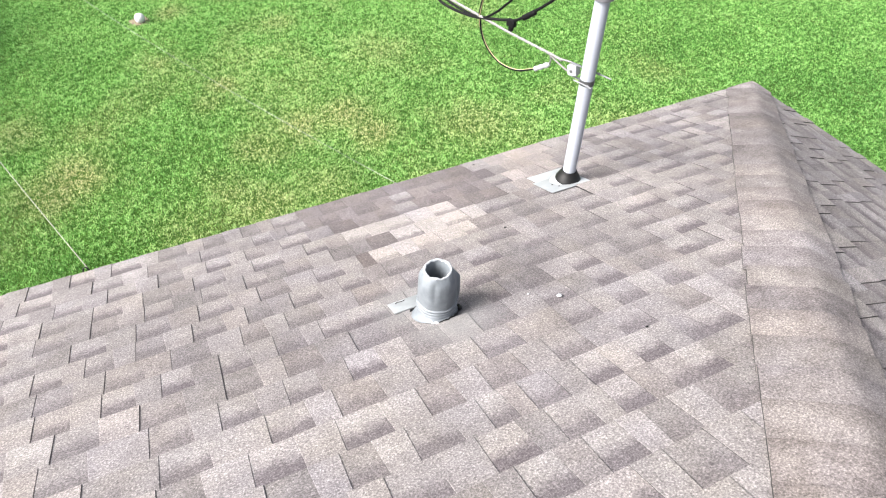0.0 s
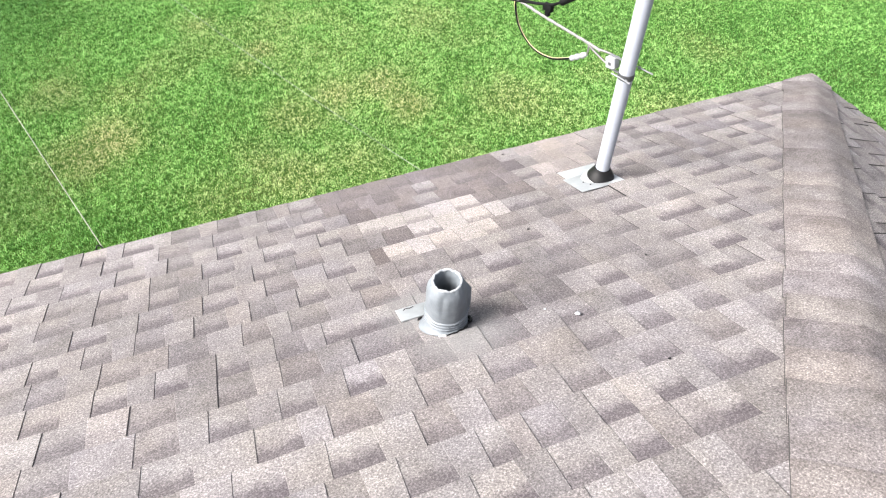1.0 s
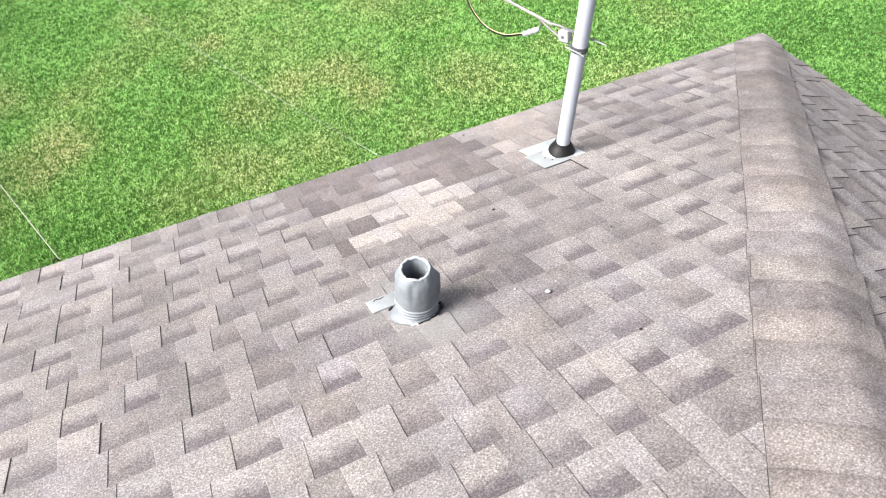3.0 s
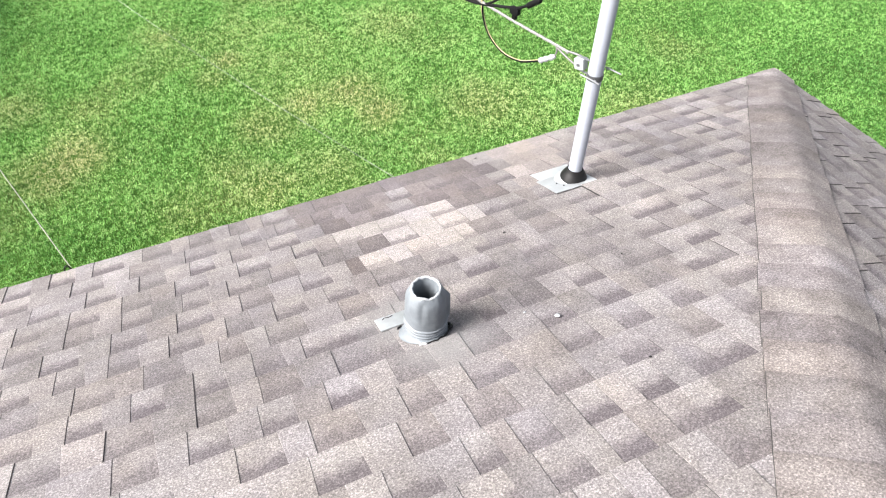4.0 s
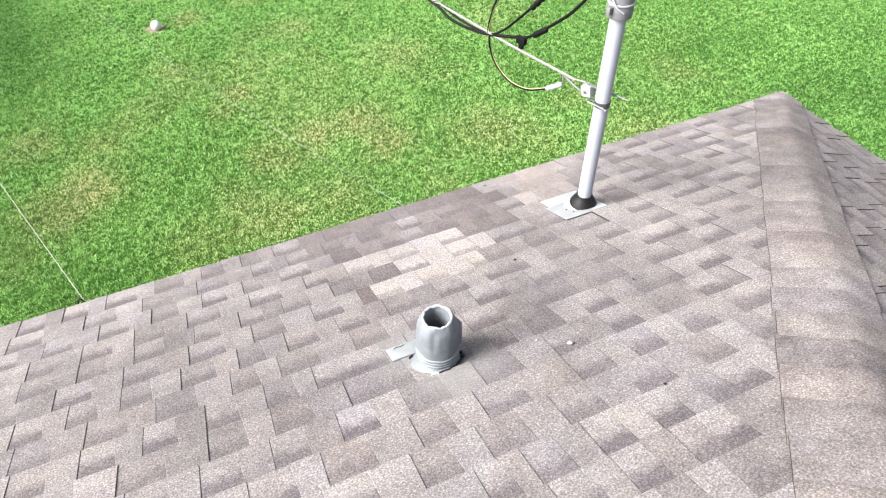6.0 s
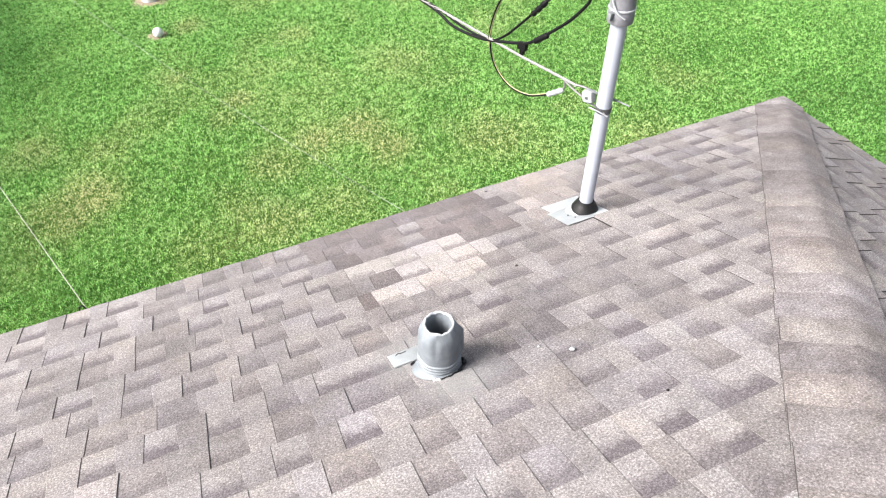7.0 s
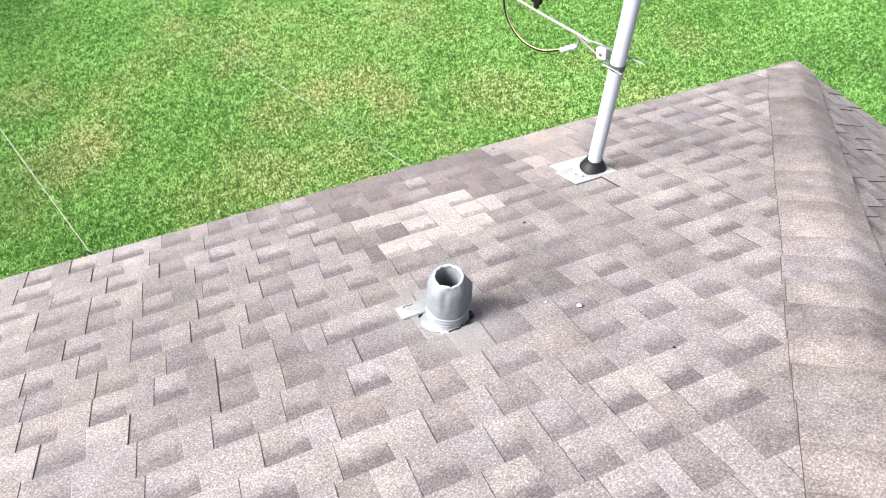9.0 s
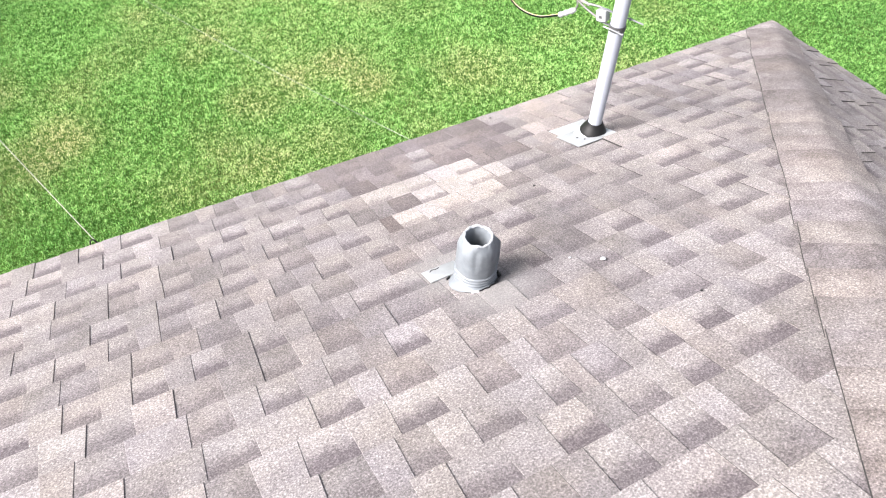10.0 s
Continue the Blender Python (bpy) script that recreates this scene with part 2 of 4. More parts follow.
def tube(line, radius, seg=10, bm=None, twist=None, faces_mat=None):
    """A round rod along a line of points; twist(i) gives each ring's side offset."""
    bm = bm or bmesh.new()
    rings, ref = [], Vector((0.13, 0.21, 0.97)).normalized()
    for i, p in enumerate(line):
        d = (line[min(i + 1, len(line) - 1)] - line[max(i - 1, 0)]).normalized()
        s = d.cross(ref).normalized()
        u = s.cross(d)
        c = Vector(p)
        if twist:
            a, b = twist(i)
            c = c + s * a + u * b
        r = radius(i) if callable(radius) else radius
        rings.append([bm.verts.new(c + (s * math.cos(2 * math.pi * k / seg) + u * math.sin(2 * math.pi * k / seg)) * r) for k in range(seg)])
    for a, b in zip(rings, rings[1:]):
        for k in range(seg):
            f = bm.faces.new((a[k], a[(k + 1) % seg], b[(k + 1) % seg], b[k]))
            if faces_mat:
                f.material_index = faces_mat(k, seg)
    bm.faces.new(list(reversed(rings[0])))
    bm.faces.new(rings[-1])
    return bm


# Frames of the two roof slopes that show: a along the course, v up the slope, n out of the roof.
MAIN = Matrix(((-1, 0, 0, 0), (0, -COS, SIN, 0), (0, SIN, COS, EAVE), (0, 0, 0, 1)))
SIDE = Matrix(((0, -COS, SIN, 0), (1, 0, 0, 0), (0, SIN, COS, EAVE), (0, 0, 0, 1)))


# ---- ground ----
def ground_material():
    m, n, l, b = material("lawn_soil")
    t = world_noise(n, l, 1.3, 5.0, 0.6)
    fine = world_noise(n, l, 60.0, 4.0, 0.7)
    c = ramp(n, l, t.outputs["Fac"], [(0.3, (0.032, 0.082, 0.012)), (0.55, (0.045, 0.095, 0.016)), (0.75, (0.085, 0.1, 0.03))])
    f = ramp(n, l, fine.outputs["Fac"], [(0.3, (0.5,)), (0.7, (1.3,))])
    l.new(mix(n, l, c.outputs["Color"], f.outputs["Color"], 1.0, "MULTIPLY"), b.inputs["Base Color"])
    b.inputs["Roughness"].default_value = 1.0
    b.inputs["Specular IOR Level"].default_value = 0.1
    bump(n, l, b, fine.outputs["Fac"], 0.7, 0.02)
    return m


bm = bmesh.new()
bmesh.ops.create_grid(bm, x_segments=24, y_segments=24, size=400)
ground = new("ground", mesh("ground", bm, ground_material()))
tagged(ground, "mown green lawn with dry straw-coloured patches", "lawn", kind="structure")


def lattice(rng, x, y, cell):
    """Smooth value noise over the plan, 0 to 1."""
    g = rng.random((64, 64))
    fx, fy = x / cell + 20, y / cell + 20
    ix, iy = np.floor(fx).astype(int), np.floor(fy).astype(int)
    ux, uy = fx - ix, fy - iy
    ux, uy = ux * ux * (3 - 2 * ux), uy * uy * (3 - 2 * uy)
    at = lambda a, b: g[a % 64, b % 64]
    return (at(ix, iy) * (1 - ux) + at(ix + 1, iy) * ux) * (1 - uy) + (at(ix, iy + 1) * (1 - ux) + at(ix + 1, iy + 1) * ux) * uy


def grass_material():
    m, n, l, b = material("grass_blades")
    at = n.new("ShaderNodeAttribute")
    at.attribute_name = "dry"
    one = n.new("ShaderNodeNewGeometry").outputs["Random Per Island"]
    tuft = n.new("ShaderNodeAttribute")
    tuft.attribute_name = "tuft"
    rnd = math_node(n, l, "ADD", math_node(n, l, "MULTIPLY", one, 0.5), math_node(n, l, "MULTIPLY", tuft.outputs["Fac"], 0.5))
    green = ramp(n, l, rnd, [(0.19, (0.019, 0.077, 0.012)), (0.45, (0.142, 0.34, 0.071)), (0.8, (0.3, 0.53, 0.178))])
    straw = ramp(n, l, rnd, [(0.2, (0.04, 0.08, 0.02)), (0.45, (0.39, 0.385, 0.165)), (0.8, (0.68, 0.61, 0.38))])
    c = mix(n, l, green.outputs["Color"], straw.outputs["Color"], at.outputs["Fac"])
    # painted west shade, a darker east and uneven tone, multiplied into the colour
    shade_tone = n.new("ShaderNodeAttribute")
    shade_tone.attribute_name = "shade_tone"
    c = mix(n, l, c, mix(n, l, c, (0.46, 0.57, 0.5), 1.0, "MULTIPLY"), shade_tone.outputs["Fac"])
    l.new(c, b.inputs["Base Color"])
    b.inputs["Roughness"].default_value = 0.65
    b.inputs["Specular IOR Level"].default_value = 0.15
    tr = n.new("ShaderNodeBsdfTranslucent")
    l.new(c, tr.inputs["Color"])
    sh = n.new("ShaderNodeMixShader")
    sh.inputs[0].default_value = 0.3
    l.new(b.outputs[0], sh.inputs[1])
    l.new(tr.outputs[0], sh.inputs[2])
    l.new(sh.outputs[0], n["Material Output"].inputs["Surface"])
    return m


def lawn():
    rng = np.random.default_rng(5)
    count = 2150000
    x = rng.uniform(-6.0, 7.4, count)
    y = rng.uniform(-0.6, 10.2, count)
    keep = ((y > 0.15) | (x > 0.15)) & (y < 9.9 - 0.47 * (x + 5.4)) & (x < 3.7 + 1.25 * (y - 0.48)) & (y > 1.15 - 0.33 * np.maximum(x + 2, 0))
    x, y = x[keep], y[keep]
    # bare rings round the globe and the pot
    for cx, cy, r in ((-3.39, 7.12, 0.13), (-3.32, 8.34, 0.24)):
        k = (x - cx) ** 2 + (y - cy) ** 2 > (r * (0.75 + 0.5 * rng.random(len(x)))) ** 2
        x, y = x[k], y[k]
    n = len(x)
    soft = lattice(rng, x, y, 1.1) * 0.6 + lattice(rng, x, y, 0.4) * 0.4
    dry = np.clip((soft - 0.55) * 1.8, 0, 0.28) * np.clip(1 - (x - 1.0) / 3, 0.15, 1)
    for cx, cy, r, a in SPOTS:
        wob = 0.7 + 0.6 * lattice(rng, x, y, 0.22)
        dry = np.maximum(dry, a * np.exp(-((x - cx) ** 2 + (y - cy) ** 2) / (r * wob) ** 2))
    dry = np.clip(dry + rng.normal(0, 0.16, n), 0, 1)
    tall = (0.016 + 0.014 * rng.random(n)) * (0.55 + 0.9 * lattice(rng, x, y, 0.07)) * (1 - 0.3 * dry)
    wide = 0.0038 + 0.003 * rng.random(n)
    th, lean, to = rng.uniform(0, 2 * np.pi, n), rng.uniform(0.1, 1.1, n), rng.uniform(0, 2 * np.pi, n)
    cx, cy = np.cos(th) * wide / 2, np.sin(th) * wide / 2
    lx, ly = np.cos(to) * lean * tall, np.sin(to) * lean * tall
    co = np.empty((n, 4, 3))
    co[:, 0] = np.stack([x, y, np.zeros(n)], 1)
    co[:, 1] = np.stack([x + 0.4 * lx - cx, y + 0.4 * ly - cy, tall * 0.55], 1)
    co[:, 2] = np.stack([x + lx, y + ly, tall], 1)
    co[:, 3] = np.stack([x + 0.4 * lx + cx, y + 0.4 * ly + cy, tall * 0.6], 1)
    me = bpy.data.meshes.new("grass")
    me.vertices.add(4 * n)
    me.vertices.foreach_set("co", co.ravel())
    me.loops.add(4 * n)
    me.loops.foreach_set("vertex_index", np.arange(4 * n, dtype=np.int32))
    me.polygons.add(n)
    me.polygons.foreach_set("loop_start", (np.arange(n) * 4).astype(np.int32))
    at = me.attributes.new("dry", "FLOAT", "POINT")
    at.data.foreach_set("value", np.repeat(dry, 4).astype(np.float32))
    at = me.attributes.new("shade_tone", "FLOAT", "POINT")
    west = np.clip((-4.2 - x) / 0.9, 0, 1) * np.clip((y - 3.5) / 4.0, 0.4, 1)        # shade on the west lawn, painted into the grass colour
    # darker in the near east too
    east = 0.5 * np.clip((x - 1.4) / 1.0, 0, 1) * np.clip((3.4 - y) / 1.5, 0, 1)
    at.data.foreach_set("value", np.repeat(np.clip(west + east + 0.5 * (lattice(rng, x, y, 0.6) - 0.55), 0, 1), 4).astype(np.float32))
    at = me.attributes.new("tuft", "FLOAT", "POINT")
    tuft = np.clip((lattice(rng, x, y, 0.021) - 0.5) * 1.9 + 0.5 + 0.3 * (lattice(rng, x, y, 0.5) - 0.5), 0, 1)
    tuft = np.clip(tuft - 0.22 * np.clip((x - 0.3) / 2.2, 0, 1), 0, 1)
    at.data.foreach_set("value", np.repeat(tuft, 4).astype(np.float32))
    me.update(calc_edges=True)
    me.materials.append(grass_material())
    ob = new("grass", me)
    tagged(ob, "short bright green grass blades with dry straw patches", "grass", kind="stuff")


# dry spots of the lawn: x, y, radius, strength
SPOTS = [(-1.8, 3.8, 1.23, 0.26), (-1.58, 3.83, 0.45, 0.78), (-2.12, 3.84, 0.39, 0.78), (-1.43, 3.34, 0.34, 0.85), (-2.64, 3.58, 0.39, 0.65), (-2.71, 5.02, 0.25, 0.78), (-2.95, 4.67, 0.22, 0.52), (-3.35, 5.82, 0.28, 0.59),
         (-4.52, 3.83, 0.40, 1.00), (-4.78, 3.66, 0.36, 0.98), (-5.0, 4.91, 0.34, 0.65), (-4.32, 4.64, 0.34, 0.45), (-2.82, 2.67, 0.45, 0.65), (-3.08, 2.98, 0.39, 0.59), (-2.24, 2.68, 0.45, 0.52), (-1.67, 6.34, 0.34, 0.52),
         (-0.69, 5.03, 0.56, 0.45), (-2.97, 7.23, 0.22, 0.65), (-0.32, 3.06, 0.56, 0.59), (1.28, 2.31, 0.56, 0.45), (2.33, 3.14, 0.45, 0.39), (0.09, 2.63, 0.45, 0.39), (-3.64, 2.62, 0.45, 0.45)]
lawn()

# ---- house ----
LONG, DEEP, HANG = 11.0, 7.0, 0.45     # plan of the roof and its overhang


def hip_deck():
    bm = bmesh.new()
    r = DEEP / 2
    top = EAVE + PITCH * r
    c = [bm.verts.new(p) for p in ((0, -EDGE, EAVE + PITCH * EDGE), (-LONG, -EDGE, EAVE + PITCH * EDGE), (-LONG, -DEEP, EAVE), (0, -DEEP, EAVE))]
    k = [bm.verts.new(p) for p in ((0, -EDGE, EAVE - 0.02), (-LONG, -EDGE, EAVE - 0.02), (-LONG, -DEEP, EAVE - 0.02), (0, -DEEP, EAVE - 0.02))]
    e, w = bm.verts.new((-r, -r, top)), bm.verts.new((-LONG + r, -r, top))
    for f in ((c[1], c[0], e, w), (c[0], c[3], e), (c[3], c[2], w, e), (c[2], c[1], w), tuple(k)):
        bm.faces.new(f)
    for i in range(4):
        bm.faces.new((c[i], c[(i + 1) % 4], k[(i + 1) % 4], k[i]))
    bmesh.ops.recalc_face_normals(bm, faces=bm.faces)
    return bm


roof = new("roof", mesh("roof", hip_deck(), granules("deck_granules", LOW, HIGH)))
tagged(roof, "weathered grey-brown asphalt shingle hip roof", "roof", kind="structure")


def slab(name, lo, hi, mat, label, cat):
    bm = bmesh.new()
    box(bm, lo, hi, 0.004)
    return tagged(new(name, mesh(name, bm, mat)), label, cat, kind="structure")


zt = EAVE - 0.022
slab("drip_edge_north", (-LONG - 0.008, -0.03 - EDGE, EAVE - 0.007), (0.008, 0.009 - EDGE, EAVE + 0.002), drip_metal, "thin beige metal drip edge along the eave", "drip edge")
slab("drip_edge_east", (-0.03, -DEEP - 0.008, EAVE - 0.0125), (0.0095, -0.0305, EAVE - 0.0035), drip_metal, "thin beige metal drip edge along the eave", "drip edge")
slab("drip_edge_south", (-LONG - 0.008, -DEEP - 0.009, EAVE - 0.012), (-0.031, -DEEP + 0.03, EAVE - 0.003), drip_metal, "thin beige metal drip edge along the eave", "drip edge")
slab("drip_edge_west", (-LONG - 0.0095, -DEEP + 0.0305, EAVE - 0.0125), (-LONG + 0.03, -0.0305, EAVE - 0.0035), drip_metal, "thin beige metal drip edge along the eave", "drip edge")
slab("fascia_north", (-LONG + 0.03, -0.055 - EDGE, zt - 0.16), (-0.03, -0.03 - EDGE, zt), white_trim, "white painted fascia board under the eave", "fascia")
slab("fascia_east", (-0.055, -DEEP + 0.03, zt - 0.16), (-0.03, -0.058 - EDGE, zt), white_trim, "white painted fascia board under the eave", "fascia")
slab("fascia_south", (-LONG + 0.03, -DEEP + 0.03, zt - 0.16), (-0.058, -DEEP + 0.055, zt), white_trim, "white painted fascia board under the eave", "fascia")
slab("fascia_west", (-LONG + 0.03, -DEEP + 0.058, zt - 0.16), (-LONG + 0.055, -0.058 - EDGE, zt), white_trim, "white painted fascia board under the eave", "fascia")
slab("soffit", (-LONG + 0.06, -DEEP + 0.06, zt - 0.15), (-0.06, -0.06 - EDGE, zt - 0.135), white_trim, "white boarded soffit under the roof", "soffit")
wt = zt - 0.152
slab("wall_north", (-LONG + HANG, -HANG - 0.2, 0), (-HANG, -HANG, wt), wall_paint, "plain rendered house wall", "wall")
slab("wall_south", (-LONG + HANG, -DEEP + HANG, 0), (-HANG, -DEEP + HANG + 0.2, wt), wall_paint, "plain rendered house wall", "wall")
slab("wall_east", (-HANG - 0.2, -DEEP + HANG + 0.203, 0), (-HANG, -HANG - 0.203, wt), wall_paint, "plain rendered house wall", "wall")
slab("wall_west", (-LONG + HANG, -DEEP + HANG + 0.203, 0), (-LONG + HANG + 0.2, -HANG - 0.203, wt), wall_paint, "plain rendered house wall", "wall")

# ---- shingles ----
TAPER = 0.011           # how much a tab narrows over one course, both sides together


def foot(k):
    """Where the butt of course k lies, up the slope from the eave."""
    return FIRST + k * EXPOSED if k else EDGE - 0.004


def tooth_mesh(name, w, mat, extra=0.0, top=0.0136, fall=0.006):
    """One raised tab: butt at y = 0, running up under the next course, with worn top edges and dark cut sides."""
    c, q = 0.0012, 0.0007
    long = EXPOSED + 0.02 + extra
    v, f = [], []
    hs = [top, top - fall * long / EXPOSED]
    for y, h, s in ((0.0, hs[0], -TAPER / 4), (long, hs[1], TAPER * (long / EXPOSED / 2 - 0.25))):
        v += [(s, y, 0.0005), (w - s, y, 0.0005), (w - s, y, h - q), (s, y, h - q)]
    v += [(v[0][0] + c, c, hs[0] - 0.0001), (v[1][0] - c, c, hs[0] - 0.0001), (v[5][0] - c, long, hs[1]), (v[4][0] + c, long, hs[1])]
    f = [(8, 9, 10, 11), (3, 2, 9, 8), (2, 6, 10, 9), (3, 8, 11, 7), (1, 5, 6, 2), (4, 0, 3, 7), (0, 1, 2, 3)]
    me = bpy.data.meshes.new(name)
    me.from_pydata(v, [], f)
    me.materials.append(mat)
    me.materials.append(asphalt_edge)
    uv = me.uv_layers.new(name="UVMap")
    for i, p in enumerate(me.polygons):
        p.material_index = 1 if i >= 4 else 0
        for li in p.loop_indices:
            at = me.vertices[me.loops[li].vertex_index].co
            uv.data[li].uv = (at.x / w, (at.y - extra) / EXPOSED)
    return me


# the two cuts of tabs that the shingles come in, each a metre long
RHYTHMS = ((0.24, 0.25, 0.24, 0.19, 0.075), (0.19, 0.2, 0.165, 0.17, 0.17, 0.1))


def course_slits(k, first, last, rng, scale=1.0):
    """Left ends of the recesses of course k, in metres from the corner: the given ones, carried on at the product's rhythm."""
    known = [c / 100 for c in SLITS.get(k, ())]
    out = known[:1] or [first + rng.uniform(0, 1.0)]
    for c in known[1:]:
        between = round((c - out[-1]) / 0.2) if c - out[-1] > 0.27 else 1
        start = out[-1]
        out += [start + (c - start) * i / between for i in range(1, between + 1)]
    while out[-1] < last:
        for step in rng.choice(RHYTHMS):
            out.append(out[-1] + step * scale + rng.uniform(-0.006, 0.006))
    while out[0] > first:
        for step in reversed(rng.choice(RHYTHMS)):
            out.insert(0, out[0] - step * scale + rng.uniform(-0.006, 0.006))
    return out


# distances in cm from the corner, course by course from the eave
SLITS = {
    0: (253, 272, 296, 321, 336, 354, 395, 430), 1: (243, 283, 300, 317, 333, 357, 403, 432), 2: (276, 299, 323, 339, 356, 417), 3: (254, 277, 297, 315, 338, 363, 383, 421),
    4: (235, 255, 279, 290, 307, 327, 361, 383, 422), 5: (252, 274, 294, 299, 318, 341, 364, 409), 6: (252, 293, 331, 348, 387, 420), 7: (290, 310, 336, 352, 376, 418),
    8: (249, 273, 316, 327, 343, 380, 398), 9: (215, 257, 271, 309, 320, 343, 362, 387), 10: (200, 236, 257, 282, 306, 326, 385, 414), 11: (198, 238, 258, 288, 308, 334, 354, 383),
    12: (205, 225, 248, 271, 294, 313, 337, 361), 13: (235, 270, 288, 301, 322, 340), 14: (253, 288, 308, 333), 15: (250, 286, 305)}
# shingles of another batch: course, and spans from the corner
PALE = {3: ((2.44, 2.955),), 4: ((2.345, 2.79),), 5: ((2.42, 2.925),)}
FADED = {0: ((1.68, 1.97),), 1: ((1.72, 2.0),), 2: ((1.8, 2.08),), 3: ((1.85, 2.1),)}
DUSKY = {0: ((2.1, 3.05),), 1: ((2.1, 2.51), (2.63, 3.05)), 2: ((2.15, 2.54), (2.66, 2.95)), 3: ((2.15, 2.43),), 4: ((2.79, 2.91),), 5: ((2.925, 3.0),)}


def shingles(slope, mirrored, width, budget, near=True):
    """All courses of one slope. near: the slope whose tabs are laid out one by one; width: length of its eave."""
    rng = random.Random(11 if mirrored else 7)
    cache = {}
    rest = ([], [], [], [])        # tabs past the budget: verts, faces, uv, material
    gaps = ([], [], [], [])
    made = 0
    sign = -1 if mirrored else 1

    def add(store, a0, a1, k, top, fall, mat):
        y0, y1, b = foot(k), foot(k + 1) + 0.02, len(store[0])
        s = TAPER / 4 if store is rest else 0.0
        h0, h1 = top, top - fall * (EXPOSED + 0.02) / EXPOSED
        for y, h, t in ((y0, h0, -s), (y1, h1, s)):
            store[0].extend(slope @ Vector((sign * a, y, z)) for a, z in ((a0 + t, 0.0005), (a1 - t, 0.0005), (a1 - t, h), (a0 + t, h)))
        faces = [(3, 2, 6, 7), (1, 5, 6, 2), (4, 0, 3, 7), (0, 1, 2, 3)]
        if mirrored:
            faces = [tuple(reversed(f)) for f in faces]
        for i, fc in enumerate(faces):
            store[1].append(tuple(b + j for j in fc))
            store[2].extend((store_uv[j] for j in fc))
            store[3].append(mat if i == 0 else 1)

    def batch(k, x):
        """0: the common shingle, 1: pale, 2: faded, 3: dusky."""
        for i, zone in enumerate((PALE, FADED, DUSKY)):
            if near and any(lo < x < hi for lo, hi in zone.get(k, ())):
                return i + 1
        return 0

    store_uv = [(0, 0), (1, 0), (1, 0), (0, 0), (0, 1.14), (1, 1.14), (1, 1.14), (0, 1.14)]
    for k in range(int((DEEP / 2 * SEC - FIRST) / EXPOSED)):
        hip = foot(k + 1) * COS + 0.02
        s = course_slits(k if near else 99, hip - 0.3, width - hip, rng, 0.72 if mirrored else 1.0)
        for t0, t1 in zip(s, s[1:]):
            gap = min(0.13, (t1 - t0) * rng.uniform(0.5, 0.6)) if t1 - t0 > 0.12 else t1 - t0
            a0, a1 = max(t0, hip), t1 - gap
            mid, gmid = (a0 + a1) / 2, t1 - gap / 2
            a1 = min(a1, width - hip)
            deep = 0.0092 if mirrored else 0.011        # height of the recessed layer
            if hip + 0.02 < t1 < width - hip:
                g0 = max(t1 - gap - 0.008, hip)
                add(gaps, g0, t1 + 0.008, k, deep + rng.uniform(-0.0004, 0.0004), 0.006, (0, 2, 3, 4)[batch(k, gmid)])
            if a1 < hip + 0.02 or a1 - a0 < 0.015:
                continue
            mat = (shingle, shingle_pale, shingle_mid, shingle_dark)[batch(k, mid)]
            if made < budget and a1 < 4.9 and k < 19:
                w = round((a1 - a0) / 0.008) * 0.008
                key = (w, mat.name, k == 0)
                if key not in cache:
                    cache[key] = tooth_mesh("tab", w, mat, 0.0 if k else FIRST - EDGE + 0.004)
                ob = bpy.data.objects.new("tab", cache[key])
                scene.collection.objects.link(ob)
                ob.parent = roof
                start = a0 if not mirrored else -a0 - w
                lift = 0.0055 if near and k == 5 and 1.7 < mid < 1.96 else 0.0        # lapped over the mast's flashing
                ob.matrix_basis = slope @ Matrix.Translation((start, foot(k) + rng.uniform(-0.002, 0.002), lift + rng.uniform(-0.0013, 0.0008))) @ Matrix.Rotation(radians(rng.uniform(-0.7, 0.7)), 4, "Z")
                made += 1
            else:
                add(rest, a0, a1, k, 0.0136 + rng.uniform(0, 0.0006), 0.006, 0)
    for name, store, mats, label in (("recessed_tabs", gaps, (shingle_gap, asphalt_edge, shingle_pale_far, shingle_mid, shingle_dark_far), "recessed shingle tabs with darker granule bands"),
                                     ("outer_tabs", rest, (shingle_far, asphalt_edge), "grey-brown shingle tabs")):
        if not store[0]:
            continue
        me = bpy.data.meshes.new(name)
        me.from_pydata(store[0], [], store[1])
        uv = me.uv_layers.new(name="UVMap")
        uv.data.foreach_set("uv", np.array(store[2], dtype=np.float32).ravel())
        me.polygons.foreach_set("material_index", np.array(store[3], dtype=np.int32))
        for m in mats:
            me.materials.append(m)
        ob = new(name, me)
        ob.parent = roof
        tagged(ob, label, kind="stuff")


